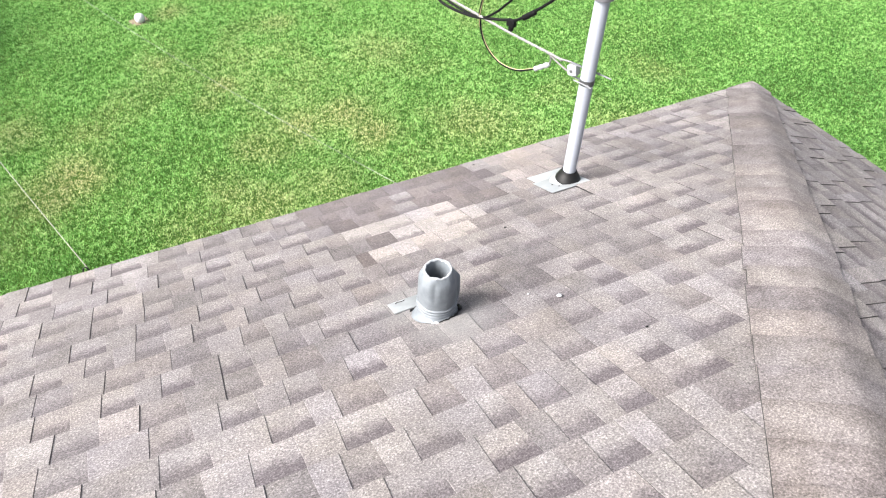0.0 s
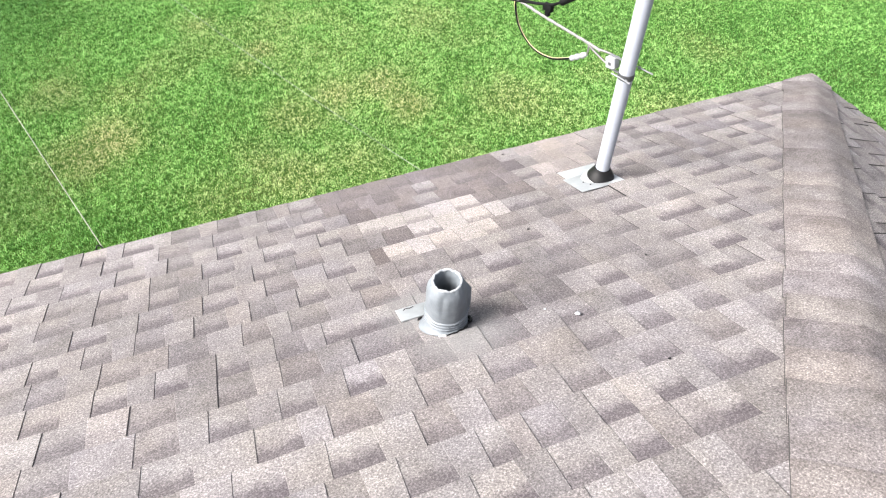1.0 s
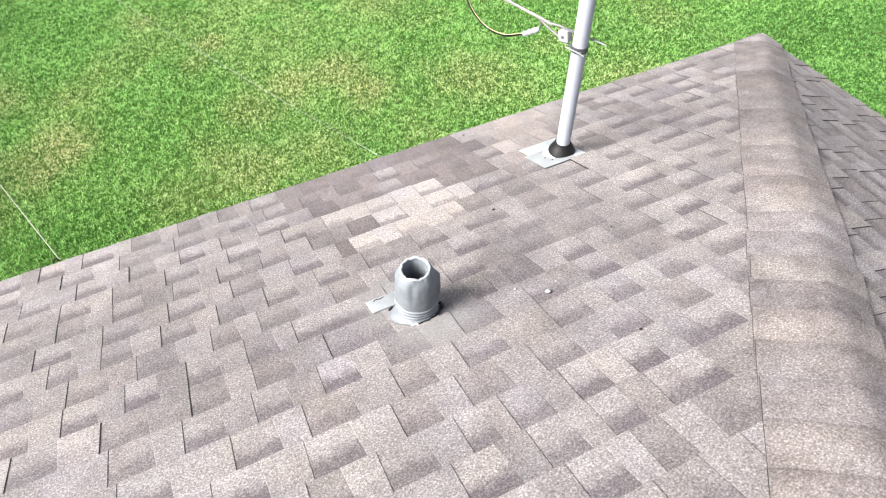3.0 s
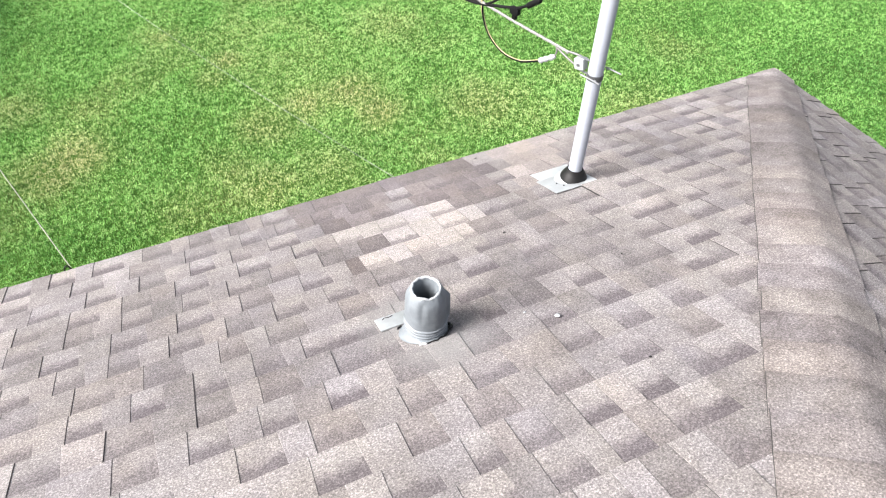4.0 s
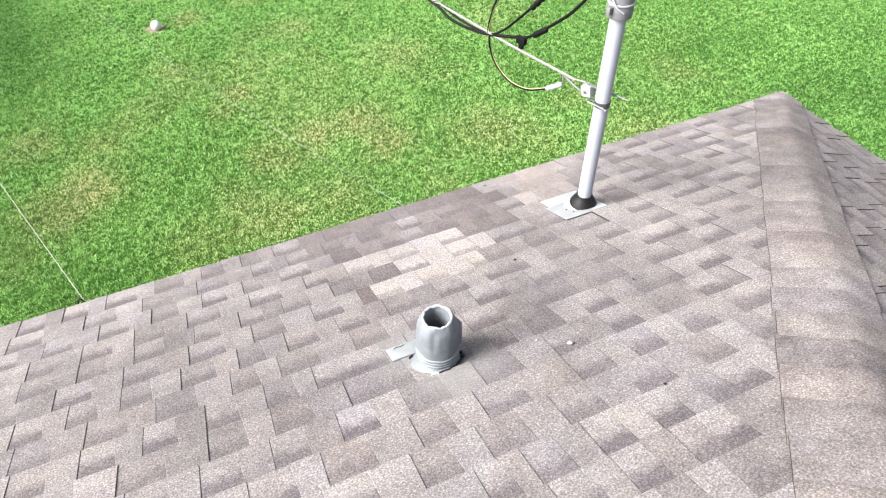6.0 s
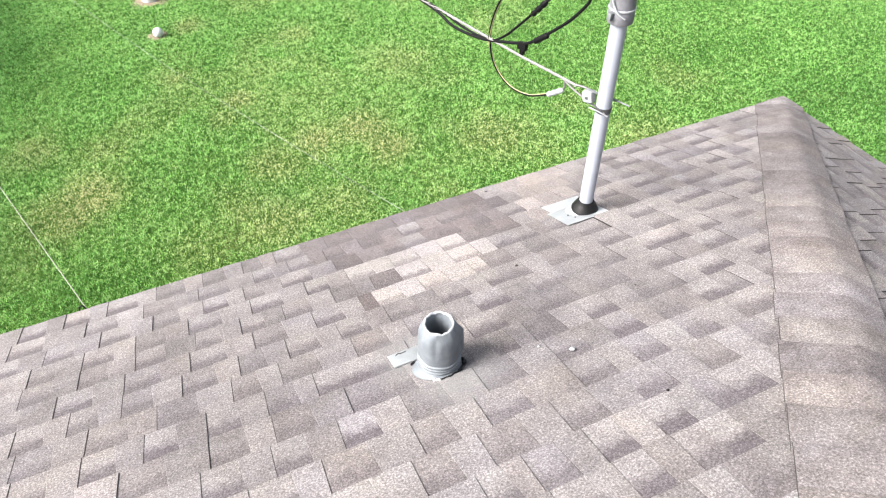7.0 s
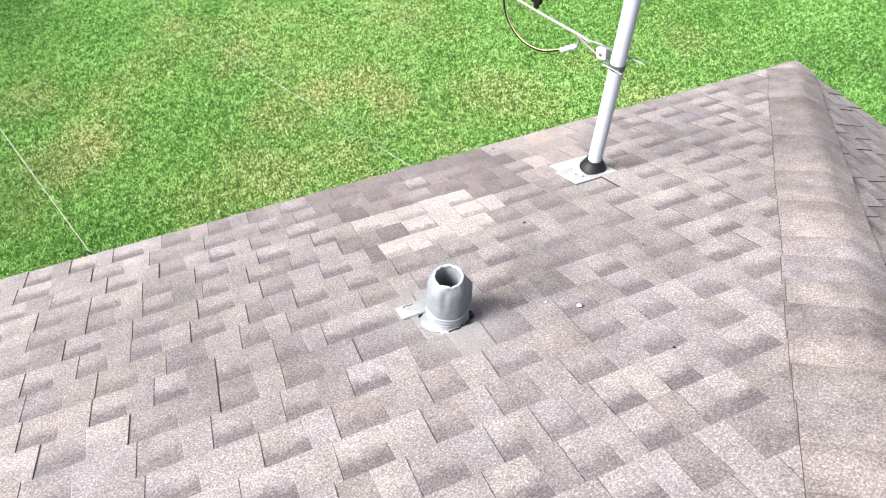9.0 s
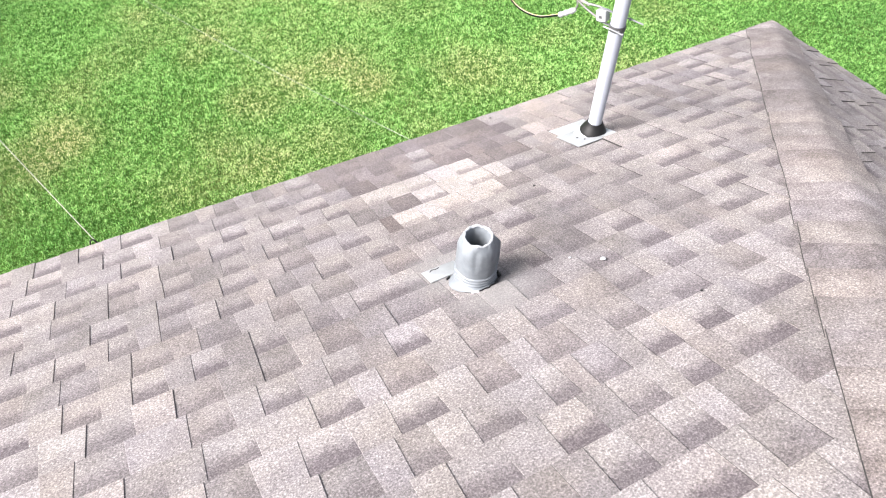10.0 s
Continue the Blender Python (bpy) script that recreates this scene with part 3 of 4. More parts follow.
# ---- hip caps ----
def hip_caps():
    along = Vector((-1, -1, PITCH)).normalized()
    across = Vector((-1, 1, 0)).normalized()
    up = across.cross(along)
    n = Vector((0, SIN, COS))
    drop = -(n @ across) / (n @ up)              # fall of both slopes away from the hip, per metre
    left, right, r, exposed, long, thick = 0.172, 0.112, 0.02, 0.142, 0.168, 0.005

    slant = math.sqrt(2 + PITCH * PITCH)

    def cap(seed, cut=None, left=left):
        """cut: how far up the hip the piece lies, for the lowest ones, which are trimmed to both eaves."""
        rng = random.Random(seed)
        bm = bmesh.new()
        ws = [-right + (left + right) * i / 16 for i in range(17)]
        sag = drop * (math.sqrt(left * left + r * r) - left)
        rows = []
        for y, lift in ((0, 0.018), (0.012, 0.0185), (0.07, 0.016), (long, 0.0115)):
            for low in (0, 1):
                row = []
                for w in ws:
                    z = drop * math.sqrt(w * w + r * r) - sag + lift + 0.004
                    if low:
                        z -= thick + (0.0 if y else 0.0)
                    edge = rng.uniform(-0.0015, 0.0015)
                    low_end = 0.0 if cut is None else max(0.0, (abs(w) / math.sqrt(2) + 0.008) * slant - cut)
                    row.append(bm.verts.new((w * (1 + edge), max(y, low_end + y * 0.05) + (0.0 if y else rng.uniform(-0.002, 0.002)), z + rng.uniform(-0.0006, 0.0006))))
                rows.append(row)
        tops, lows = rows[0::2], rows[1::2]
        for a, b in zip(tops, tops[1:]):
            for i in range(16):
                bm.faces.new((a[i], a[i + 1], b[i + 1], b[i]))
        for i in range(16):
            bm.faces.new((lows[0][i], lows[0][i + 1], tops[0][i + 1], tops[0][i])).material_index = 1
        for a, b, c, d in zip(tops, tops[1:], lows, lows[1:]):
            bm.faces.new((c[0], a[0], b[0], d[0])).material_index = 1
            bm.faces.new((a[16], c[16], d[16], b[16])).material_index = 1
        me = smooth(mesh("hip_cap", bm, (cap_mat, asphalt_edge)), 50)
        uv = me.uv_layers.new(name="UVMap")
        for li, loop in enumerate(me.loops):
            at = me.vertices[loop.vertex_index].co
            uv.data[li].uv = (at.x / left, 1.0 - at.y / exposed)
        return me

    kinds = [cap(i) for i in range(5)]
    total = int(DEEP / 2 * slant / exposed)
    rng = random.Random(3)
    for cx, cy, sx, sy in ((0, 0, -1, -1), (-LONG, 0, 1, -1), (-LONG, -DEEP, 1, 1), (0, -DEEP, -1, 1)):
        go = Vector((sx, sy, PITCH)).normalized()
        out = Vector((sx, -sy, 0)).normalized() * (1 if sx * sy > 0 else -1)
        base = Matrix((out, go, out.cross(go))).transposed().to_4x4()
        for i in range(total):
            ob = new("hip_cap", kinds[rng.randrange(5)] if i > 2 and (cx or cy) else cap(20 + i, (i - 1) * exposed + 0.058 if i < 3 else None, min(0.208, 0.152 + 0.0026 * i)))
            ob.parent = roof
            at = Vector((cx, cy, EAVE)) + go * ((i - 1) * exposed + 0.058) + out * rng.uniform(-0.005, 0.005)
            ob.matrix_basis = Matrix.Translation(at) @ base @ Matrix.Rotation(radians(rng.uniform(-1.2, 1.2)), 4, "Z")
    go, out = Vector((-1, 0, 0)), Vector((0, 1, 0))
    base = Matrix((out, go, out.cross(go))).transposed().to_4x4()
    for i in range(int((LONG - DEEP) / exposed) + 1):
        ob = new("ridge_cap", kinds[rng.randrange(5)])
        ob.parent = roof
        ob.matrix_basis = Matrix.Translation((-DEEP / 2 - i * exposed, -DEEP / 2, EAVE + PITCH * DEEP / 2)) @ base


hip_caps()

# ---- vent pipe ----
def dent(a, i, r, z):
    """Hammered lead: soft dents, a fold standing off one side, a crease down the face."""
    k = noise.noise(Vector((math.cos(a) * 1.9, math.sin(a) * 1.9, z * 16)))
    fine = noise.noise(Vector((math.cos(a) * 9, math.sin(a) * 9, z * 60)))
    outer = r > 0.0445
    fold = max(0.0, math.cos(a - radians(-16))) ** 80 * (0.013 if 0.088 < z < 0.185 and outer else 0.007 if 0.07 < z < 0.2 and outer else 0.0)
    crease = max(0.0, math.cos(a - radians(236))) ** 90 * (0.006 if 0.12 < z < 0.205 and outer else 0.0)
    return k * 0.003 + fine * 0.0008 + fold - crease, ((k * 0.0035 + fine * 0.0022) if z > 0.19 else 0.0)


def vent_pipe():
    x, y = -2.893, -1.262
    z = EAVE - PITCH * y
    thing = empty("vent_pipe", x, y, z)
    tagged(thing, "grey lead-covered plumbing vent pipe standing on the shingles", "vent pipe")
    prof = [(0.0685, -0.045), (0.068, 0.03)]
    for i in range(4):
        h = 0.034 + i * 0.0125
        prof += [(0.0662 - i * 0.0003, h), (0.07 - i * 0.0004, h + 0.002), (0.0702 - i * 0.0004, h + 0.007), (0.0662 - i * 0.0003, h + 0.0105)]
    prof += [(0.0655, 0.09), (0.0655, 0.115), (0.0638, 0.15), (0.0622, 0.175), (0.0585, 0.192), (0.0525, 0.205), (0.049, 0.213), (0.0462, 0.2165), (0.0425, 0.2155), (0.039, 0.209), (0.0368, 0.195), (0.0365, 0.02)]
    part("boot", lathe(prof, 72, False, dent), lead, thing, "dented grey lead sleeve folded into the pipe")
    rng = random.Random(9)
    ring = [Vector(((0.0435 + rng.uniform(-0.0012, 0.0012)) * math.cos(2 * math.pi * i / 40), (0.0435 + rng.uniform(-0.0012, 0.0012)) * math.sin(2 * math.pi * i / 40), 0.2155 + rng.uniform(-0.0028, 0.0028))) for i in range(40)]
    part("rim", tube(ring + ring[:1], lambda i: 0.0042 * (0.75 + 0.5 * rng.random()), 8), white_metal, thing, "ragged pale lead lip")
    bm = lathe([(0.0365, -0.03), (0.0365, 0.0)], 32)
    part("pipe_bottom", bm, rubber, thing)
    inv = Matrix.Translation((-x, -y, -z))
    # lead skirt dressed down on to the shingles, widest over the flange
    bm = bmesh.new()
    rings = []
    for u in (0.0, 0.35, 0.7, 1.0):
        ring = []
        for k in range(64):
            a = 2 * math.pi * k / 64
            wide = 0.072 + 0.019 * max(0.0, math.cos(a - radians(188))) ** 2 + 0.0025 * noise.noise(Vector((math.cos(a) * 4, math.sin(a) * 4, 7)))
            q = 0.067 + (wide - 0.067) * u
            py = q * math.sin(a)
            ring.append(bm.verts.new((q * math.cos(a), py, -PITCH * py + 0.0145 + (0.006 + 0.03 * max(0.0, math.cos(a - radians(170)))) * (1 - u) ** 2)))
        rings.append(ring)
    for a, b in zip(rings, rings[1:]):
        for k in range(64):
            bm.faces.new((b[k], b[(k + 1) % 64], a[(k + 1) % 64], a[k]))
    part("skirt", bm, lead, thing, "grey lead skirt pressed on the shingles")
    # a pale sealing dab; broken black beads stand in for shadow round the foot
    rng = random.Random(4)
    for a0, a1, mat, r, label in ((232, 248, white_plastic, 0.0045, "pale dab of sealing compound"), (-34, -14, rubber, 0.0055, "broken black line for the shadow round the foot"), (140, 152, rubber, 0.0032, "broken black line for the shadow round the foot"), (250, 322, rubber, 0.0032, "broken black line for the shadow round the foot")):
        n = max(6, int((a1 - a0) / 6))
        line = []
        for i in range(n + 1):
            a = radians(a0 + (a1 - a0) * i / n)
            q = 0.077 + 0.019 * max(0.0, math.cos(a - radians(188))) ** 2 + rng.uniform(-0.003, 0.003)
            px, py = q * math.cos(a), q * math.sin(a)
            line.append(Vector((px, py, -PITCH * py + 0.0155)))
        part("sealant_shadow", tube(line, lambda i: r * (0.5 + 0.9 * rng.random()), 7), mat, thing, label)
    bm = bmesh.new()
    box(bm, (2.9, 1.226, 0.012), (3.024, 1.302, 0.0172), 0.002, inv @ MAIN)
    flange = part("flange", bm, flashing, thing, "flat lead flange lapped by shingles")
    tear = [inv @ MAIN @ Vector(p) for p in ((3.0, 1.243, 0.0173), (2.99, 1.236, 0.0178), (2.976, 1.24, 0.0176), (2.962, 1.236, 0.0173))]
    part("tear", tube(spline(tear, 4), 0.0016, 6), asphalt_edge, flange, "dark tear in the lead")


vent_pipe()

# ---- service mast ----
MX, MY = -1.876, -0.601
DROP = Vector((math.cos(radians(109.5)), math.sin(radians(109.5)), 0))


def service_mast():
    z = EAVE - PITCH * MY
    thing = empty("service_mast", MX, MY, z)
    tagged(thing, "galvanised electric service mast pipe rising through the roof flashing", "service mast")
    part("pipe", lathe([(0.0302, -0.1), (0.0302, 0.98)], 40), mast_paint, thing, "pale galvanised steel pipe")
    part("rubber_collar", lathe([(0.031, 0.083), (0.0345, 0.084), (0.0375, 0.078), (0.0385, 0.072), (0.046, 0.062), (0.0475, 0.059), (0.055, 0.045), (0.0605, 0.034), (0.0612, 0.026), (0.057, 0.022), (0.04, 0.02)], 40, False), rubber, thing, "black rubber rain collar")
    part("flashing_cone", lathe([(0.09, -0.03), (0.084, 0.0), (0.075, 0.014), (0.063, 0.03), (0.05, 0.04)], 40, False), white_metal, thing, "white metal flashing cone")
    bm = bmesh.new()
    inv = Matrix.Translation((-MX, -MY, -z))
    box(bm, (1.8, 0.48, 0.0142), (1.998, 0.742, 0.0162), 0.0008, inv @ MAIN)
    plate = part("flashing_plate", bm, white_metal, thing, "flat pale metal flashing sheet")
    bm = bmesh.new()
    box(bm, (1.86, 0.572, 0.0165), (2.02, 0.745, 0.018), 0.0006, inv @ MAIN)
    part("flashing_patch", bm, flashing, thing, "greyer sheet lapped over the flashing")
    rng = random.Random(2)
    for i in range(2):
        bm = lathe([(0.0038, 0.0), (0.0035, 0.002), (0.002, 0.003)], 10)
        nail = part("nail_head", bm, asphalt_edge, plate)
        nail.matrix_basis = inv @ MAIN @ Matrix.Translation((1.962 - 0.012 * i, 0.655 + 0.04 * i, 0.0182))
    # the strap that holds the insulator
    h = EAVE + 0.80 - z
    clamp = part("clamp", lathe([(0.0305, h - 0.012), (0.033, h - 0.012), (0.0335, h), (0.033, h + 0.012), (0.0305, h + 0.012)], 40, False), dull_steel, thing, "dull steel strap clamp")
    side = Vector((DROP.y, -DROP.x, 0))
    for s, name in ((1, "bolt"), (-1, "bolt")):
        a = side * (0.038 * s) - DROP * 0.008 + Vector((0, 0, h + (0.03 if s > 0 else 0.002)))
        b = a - DROP * (0.075 if s > 0 else 0.05) + side * 0.014 * s - Vector((0, 0, 0.008 * s))
        bm = tube([a + DROP * 0.05, a, b], 0.0036, 8)
        part(name, bm, galvanised, clamp, "threaded steel bolt")
        bm = bmesh.new()
        bmesh.ops.create_cone(bm, cap_ends=True, segments=6, radius1=0.007, radius2=0.007, depth=0.006, matrix=Matrix.Translation(a - DROP * 0.02) @ DROP.to_track_quat("Z", "Y").to_matrix().to_4x4())
        part("nut", bm, galvanised, clamp)
    c = DROP * 0.075 + Vector((0, 0, h + 0.022))
    turn = Matrix.Translation(c) @ DROP.to_track_quat("X", "Z").to_matrix().to_4x4()
    bm = bmesh.new()
    box(bm, (-0.024, -0.017, -0.023), (0.022, 0.017, 0.023), 0.006, turn @ Matrix.Rotation(radians(14), 4, "Y"))
    holder = part("insulator", bm, porcelain, thing, "white porcelain wire holder")
    bm = bmesh.new()
    box(bm, (-0.007, -0.0185, -0.009), (0.008, 0.0185, 0.004), 0.002, turn @ Matrix.Rotation(radians(14), 4, "Y"))
    part("slot", bm, dull_steel, holder, "dark wire slot")
    bm = bmesh.new()
    for zz in (-0.031, 0.027):
        box(bm, (-0.05, -0.006, zz), (0.012, 0.006, zz + 0.003), 0.001, turn)
    box(bm, (-0.05, -0.008, -0.031), (-0.046, 0.008, 0.031), 0.001, turn)
    part("bracket", bm, galvanised, thing, "steel clevis bracket")
    # weatherhead body over the top of the pipe
    t = EAVE + 1.165 - z
    part("weatherhead", lathe([(0.037, t), (0.046, t), (0.0475, t + 0.006), (0.0475, t + 0.035), (0.046, t + 0.04), (0.0455, t + 0.1), (0.05, t + 0.125), (0.062, t + 0.17), (0.064, t + 0.22), (0.05, t + 0.26), (0.02, t + 0.275)], 40), cast_grey, thing, "grey cast weatherhead sleeve")
    ring = part("hose_clamp", lathe([(0.046, t + 0.049), (0.0495, t + 0.05), (0.0495, t + 0.055), (0.046, t + 0.056)], 40, False), porcelain, thing, "bright band clamp")
    bm = bmesh.new()
    box(bm, (-0.012, -0.066, t + 0.02), (0.006, -0.047, t + 0.046), 0.003, Matrix.Rotation(radians(-75), 4, "Z"))
    part("clamp_screw", bm, galvanised, thing)
    tie = [Vector(p) for p in ((-0.02, -0.05, t + 0.03), (-0.043, -0.034, t + 0.05), (-0.054, -0.012, t + 0.085), (-0.06, 0.0, t + 0.14), (-0.066, 0.004, t + 0.2))]
    part("bonding_wire", tube(spline(tie, 6), 0.0035, 8), porcelain, thing, "pale bonding wire from the band clamp")


service_mast()


# ---- service drop ----
def away(px, py, pz):
    return Vector((px, py, EAVE + pz))


def cable(name, label, points, radius, mat, per=10, twist=None, stripe=False, cat="cable"):
    line = spline([away(*p) for p in points], per)
    bm = tube(line, radius, 10, None, twist, (lambda k, n: 1 if k in (1, 7) else 0) if stripe else None)
    me = smooth(mesh(name, bm, mat), 60)
    return tagged(new(name, me), label, cat)


FAR = (-9.5, 21.3, 2.6)
span = [(-1.922, -0.468, 0.838), (-1.94, -0.416, 0.843), (-2.022, -0.185, 0.854), (-2.082, -0.015, 0.868), (-2.158, 0.2, 0.886), (-2.233, 0.412, 0.906), (-2.45, 1.05, 0.97), (-3.1, 2.9, 1.15), (-5.0, 8.3, 1.65), FAR]


def messenger():
    line = spline([away(*p) for p in span], 60)
    even, walked, last = [line[0]], 0.0, line[0]
    for p in line[1:]:
        walked += (p - last).length
        last = p
        if walked > (0.009 if len(even) < 260 else 0.25):
            even.append(p)
            walked = 0.0
    thing = empty("bare_messenger", *even[0])
    tagged(thing, "bare stranded aluminium messenger of the service drop", "cable")
    even = [p - even[0] for p in even]
    for phase in (0.0, 2.1, 4.2):
        turn = lambda i: (0.0032 * math.cos(i * 0.55 + phase), 0.0032 * math.sin(i * 0.55 + phase))
        part("strand", tube(even, 0.0036, 8, None, turn), cable_bare, thing)


messenger()
cable("insulator_loop", "bare aluminium wire loop round the insulator", [(-1.945, -0.405, 0.842), (-1.93, -0.44, 0.822), (-1.905, -0.5, 0.8), (-1.893, -0.53, 0.806), (-1.889, -0.54, 0.83), (-1.9, -0.515, 0.846), (-1.925, -0.46, 0.842)], 0.0045, cable_bare)
black = [(-1.905, -0.575, 1.36), (-1.91, -0.51, 1.29), (-1.919, -0.474, 1.206), (-1.926, -0.457, 1.168), (-1.952, -0.383, 1.074), (-2.004, -0.236, 0.939), (-2.029, -0.166, 0.906), (-2.055, -0.092, 0.882), (-2.099, 0.032, 0.849), (-2.158, 0.199, 0.845), (-2.22, 0.375, 0.895), (-2.44, 1.05, 0.955), (-3.09, 2.9, 1.13), (-4.99, 8.3, 1.63), FAR]
cable("line_conductor", "black insulated line conductor of the service drop", black, 0.0065, cable_black, 12)
black2 = [(-1.93, -0.58, 1.38), (-1.95, -0.42, 1.27), (-1.979, -0.307, 1.15), (-2.004, -0.236, 1.068), (-2.031, -0.16, 0.979), (-2.055, -0.091, 0.907), (-2.082, -0.015, 0.862), (-2.134, 0.132, 0.862), (-2.207, 0.339, 0.9), (-2.43, 1.03, 0.965), (-3.1, 2.92, 1.14), (-5.0, 8.32, 1.64), FAR]
cable("line_conductor", "black insulated line conductor of the service drop", black2, 0.0055, cable_black, 12)
loop = [(-1.9, -0.6, 1.37), (-1.98, -0.36, 1.3), (-2.04, -0.15, 1.18), (-2.062, -0.073, 1.07), (-2.076, -0.031, 0.97), (-2.082, -0.015, 0.86), (-2.069, -0.053, 0.753), (-2.039, -0.138, 0.691), (-2.002, -0.24, 0.69), (-1.966, -0.342, 0.741)]
cable("neutral_lead", "black neutral lead with a yellow stripe looping to its connector", loop, 0.0056, (cable_black, yellow_stripe), 12, stripe=True)


def sleeve(name, label, a, b, r, mat, ribs=0):
    """A crimp or tap connector between two points of a cable."""
    a, b = away(*a), away(*b)
    n = 24
    line = [a.lerp(b, i / n) for i in range(n + 1)]

    def rad(i):
        u = i / n
        e = min(1.0, min(u, 1 - u) * 8 + 0.45)
        return r * e * (1 + (0.14 * math.sin(u * ribs * 2 * math.pi) if ribs else 0))
    return tagged(new(name, smooth(mesh(name, tube(line, rad, 14), mat), 60)), label, "connector")


sleeve("neutral_connector", "pale aluminium compression connector on the neutral lead", (-1.968, -0.338, 0.738), (-1.943, -0.413, 0.796), 0.0115, porcelain, 3)
cable("connector_tail", "bare wire from the connector to the messenger", [(-1.945, -0.408, 0.792), (-1.942, -0.415, 0.815), (-1.943, -0.41, 0.84)], 0.004, cable_bare)
sleeve("tap_connector", "black taped tap connector on a line conductor", (-2.0, -0.247, 0.944), (-1.978, -0.31, 0.998), 0.0125, cable_black)
sleeve("tap_connector", "black taped tap connector on a line conductor", (-2.008, -0.226, 1.052), (-1.985, -0.29, 1.132), 0.0115, cable_black, 3)


def tap_block():
    bm = bmesh.new()
    c = away(-2.021, -0.19, 0.905)
    turn = Matrix.Translation(c) @ DROP.to_track_quat("X", "Z").to_matrix().to_4x4()
    box(bm, (-0.024, -0.011, -0.018), (0.02, 0.011, 0.012), 0.004, turn)
    box(bm, (-0.012, -0.008, -0.04), (0.008, 0.008, -0.016), 0.003, turn)
    tagged(new("insulated_tap", smooth(mesh("insulated_tap", bm, cable_black))), "black plastic insulated tap clamped on the conductor", "connector")


tap_block()


# ---- thin drop wires ----
def drop_wire(ax, ay, az, far, sag, r, mat, label):
    a, b = away(ax, ay, az), Vector(far)
    line = [a.lerp(b, (i / 60) ** 1.6) - Vector((0, 0, 4 * sag * ((i / 60) ** 1.6) * (1 - (i / 60) ** 1.6))) for i in range(61)]
    tagged(new("drop_wire", smooth(mesh("drop_wire", tube(line, r, 8), mat), 60)), label, "wire")


drop_wire(-4.046, 0.02, -0.03, (-10.14, 19.07, EAVE + 2.825), 1.15, 0.0025, wire_grey, "pale telephone drop wire tied off at the eave")
drop_wire(-2.509, 0.02, -0.011, (-8.5, 19.1, EAVE + 0.557), 0.974, 0.0014, wire_dull, "thin grey wire leaving the eave")


def eave_hook():
    bm = tube(spline([(-4.075, -0.028, EAVE - 0.075), (-4.08, 0.0, EAVE - 0.07), (-4.082, 0.025, EAVE - 0.04), (-4.075, 0.035, EAVE - 0.005), (-4.06, 0.035, EAVE + 0.0), (-4.046, 0.024, EAVE - 0.028)], 8), 0.0035, 8)
    tagged(new("wire_hook", smooth(mesh("wire_hook", bm, rubber), 60)), "dark steel hook on the fascia holding the wire", "hook")


eave_hook()


# ---- things on the lawn ----
def globe():
    x, y = -3.37, 7.08
    bm = bmesh.new()
    bmesh.ops.create_uvsphere(bm, u_segments=28, v_segments=18, radius=0.068)
    bmesh.ops.translate(bm, verts=bm.verts, vec=(0, 0, 0.0675))
    thing = empty("lawn_globe", x, y, 0)
    tagged(thing, "white plastic ball lying on a bare spot of the lawn", "ball")
    part("ball", bm, white_plastic, thing)


globe()


def pot():
    thing = empty("white_pot", -3.32, 8.34, 0)
    tagged(thing, "white round pot standing on bare soil in the lawn", "pot")
    part("body", lathe([(0.115, 0.0), (0.125, 0.006), (0.13, 0.03), (0.142, 0.26), (0.15, 0.262), (0.152, 0.29), (0.145, 0.295), (0.135, 0.29), (0.13, 0.25)], 36, False), white_plastic, thing)
    part("soil", lathe([(0.131, 0.245), (0.06, 0.256), (0.01, 0.258)], 24), soil, thing)


pot()


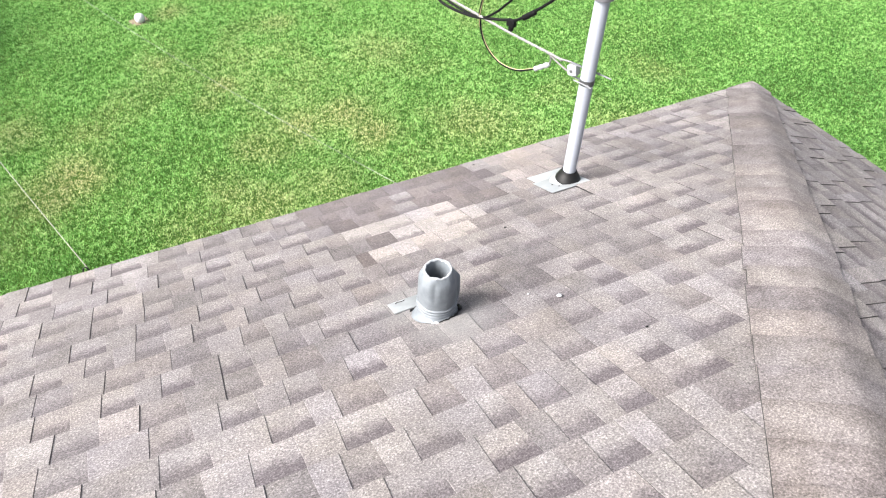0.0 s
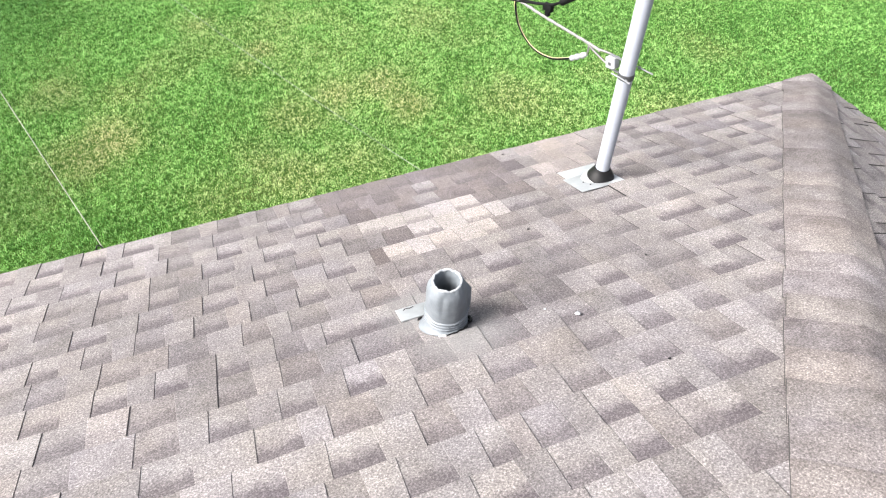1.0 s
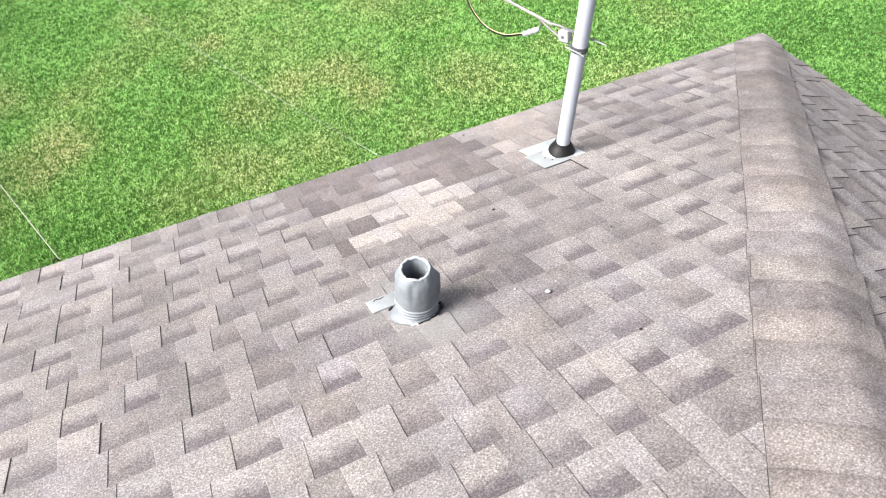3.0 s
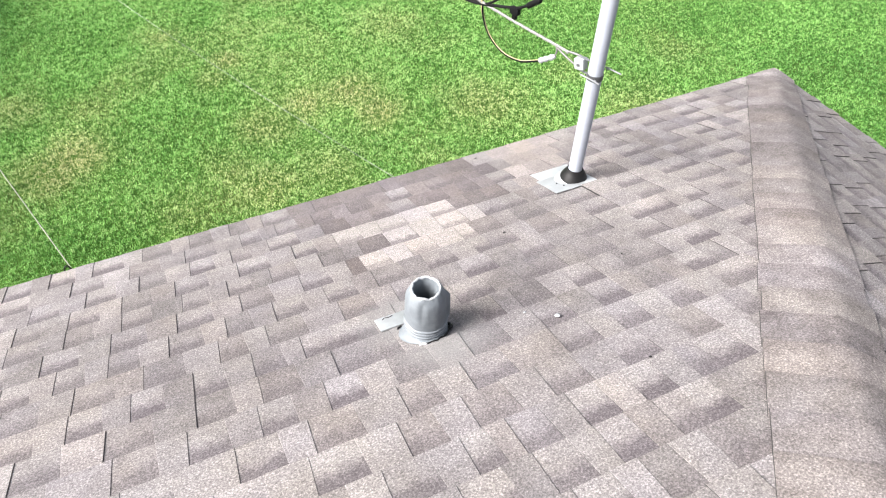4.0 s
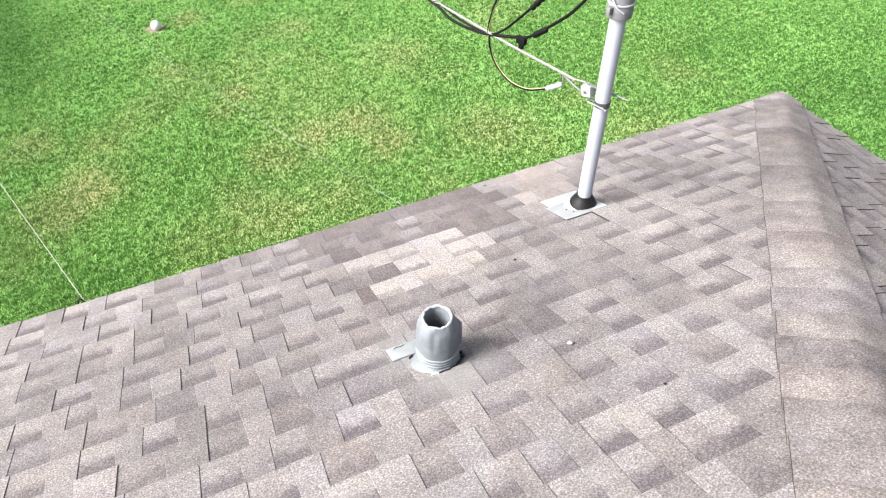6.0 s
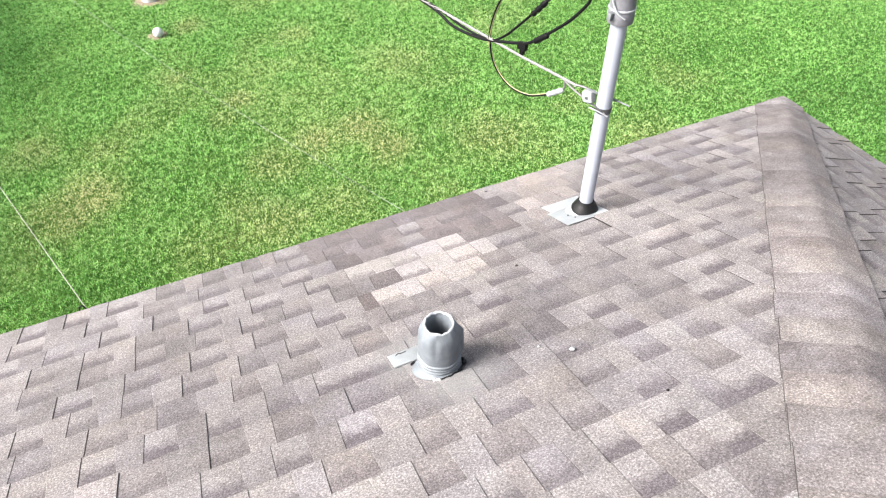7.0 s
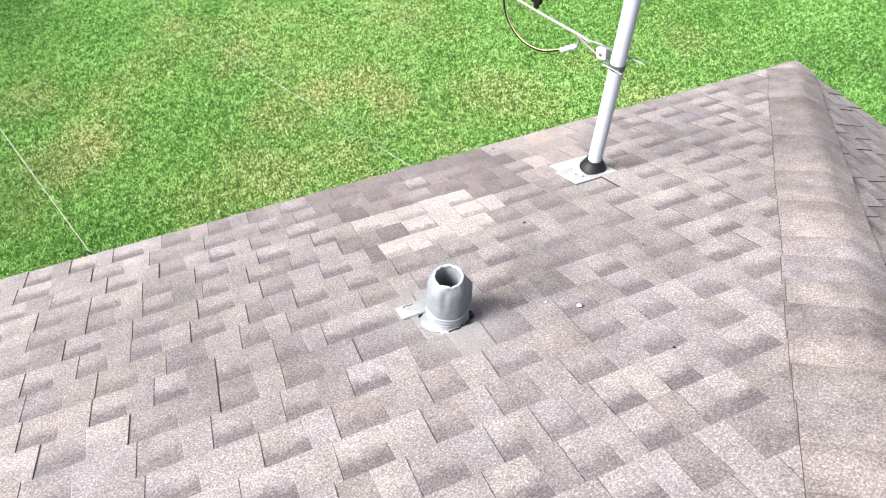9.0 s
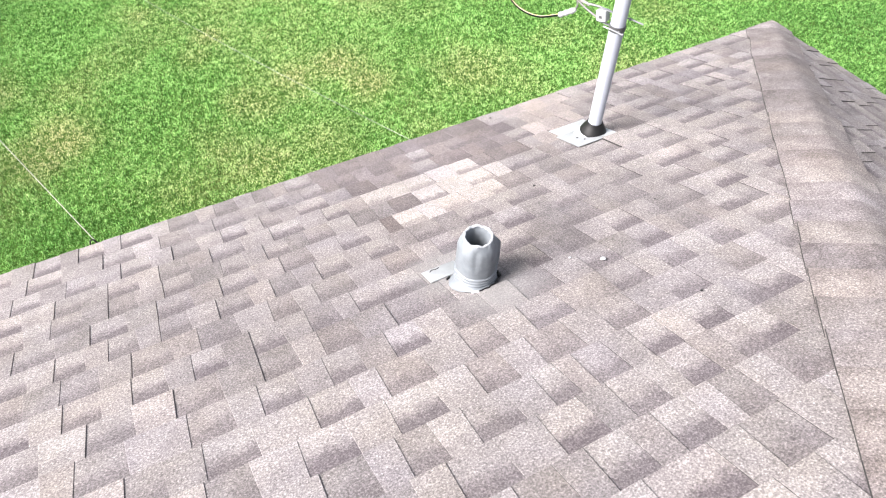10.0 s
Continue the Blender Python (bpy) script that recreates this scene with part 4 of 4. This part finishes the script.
def bare_patch(x, y, r, label):
    bm = bmesh.new()
    rng = random.Random(int(r * 100))
    c = bm.verts.new((0, 0, 0.012))
    rim = []
    for k in range(28):
        a = 2 * math.pi * k / 28
        q = r * (0.85 + 0.3 * rng.random())
        rim.append(bm.verts.new((q * math.cos(a), q * math.sin(a), 0.004)))
    for k in range(28):
        bm.faces.new((c, rim[k], rim[(k + 1) % 28]))
    ob = new("bare_soil", smooth(mesh("bare_soil", bm, soil)))
    ob.location = (x, y, 0)
    tagged(ob, label, "soil", kind="structure")


bare_patch(-3.39, 7.12, 0.15, "bare sandy soil in the lawn round a ball")
bare_patch(-3.32, 8.34, 0.3, "bare sandy soil in the lawn round a pot")


# ---- litter on the shingles ----
def lying(name, bm, mat, x, d, h, turn, label, cat):
    ob = new(name, smooth(mesh(name, bm, mat)))
    ob.matrix_basis = MAIN @ Matrix.Translation((-x, d, h)) @ Matrix.Rotation(radians(turn), 4, "Z")
    return tagged(ob, label, cat)


bm = bmesh.new()
bmesh.ops.create_icosphere(bm, subdivisions=2, radius=0.009)
for v in bm.verts:
    v.co *= 1 + 0.35 * noise.noise(v.co * 160)
    v.co.z *= 0.5
chip = lying("pebble", bm, porcelain, -2.517, 1.549, 0.016, 20, "small white chip lying on the shingles", "pebble")
copy_thing(chip, MAIN @ Matrix.Translation((2.592, 1.473, 0.015)) @ Matrix.Diagonal((0.55, 0.45, 0.6, 1)))
for x, d, size in ((-2.091, 0.077, 0.006), (-2.416, 1.871, 0.0045), (-2.122, 1.345, 0.004), (-2.235, 0.76, 0.0035)):
    bm = bmesh.new()
    bmesh.ops.create_icosphere(bm, subdivisions=2, radius=size)
    for v in bm.verts:
        v.co *= 1 + 0.5 * noise.noise(v.co * 200 + Vector((x, d, 0)) * 30)
        v.co.z *= 0.3
    lying("leaf_crumb", bm, rubber, x, d, 0.015, 40, "small dark leaf crumb lying on the shingles", "debris")
bm = lathe([(0.006, 0.0), (0.0056, 0.002), (0.003, 0.0035)], 12)
lying("nail", bm, asphalt_edge, -2.374, 0.925, 0.0125, 0, "exposed dark nail head in a shingle", "nail")

# ---- the courses themselves, last ----
HALF_TURN = Matrix.Translation((-LONG, -DEEP, 0)) @ Matrix.Rotation(math.pi, 4, "Z")
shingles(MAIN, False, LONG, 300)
shingles(SIDE, True, DEEP, 220, False)
shingles(HALF_TURN @ MAIN, False, LONG, 0, False)
shingles(HALF_TURN @ SIDE, True, DEEP, 0, False)
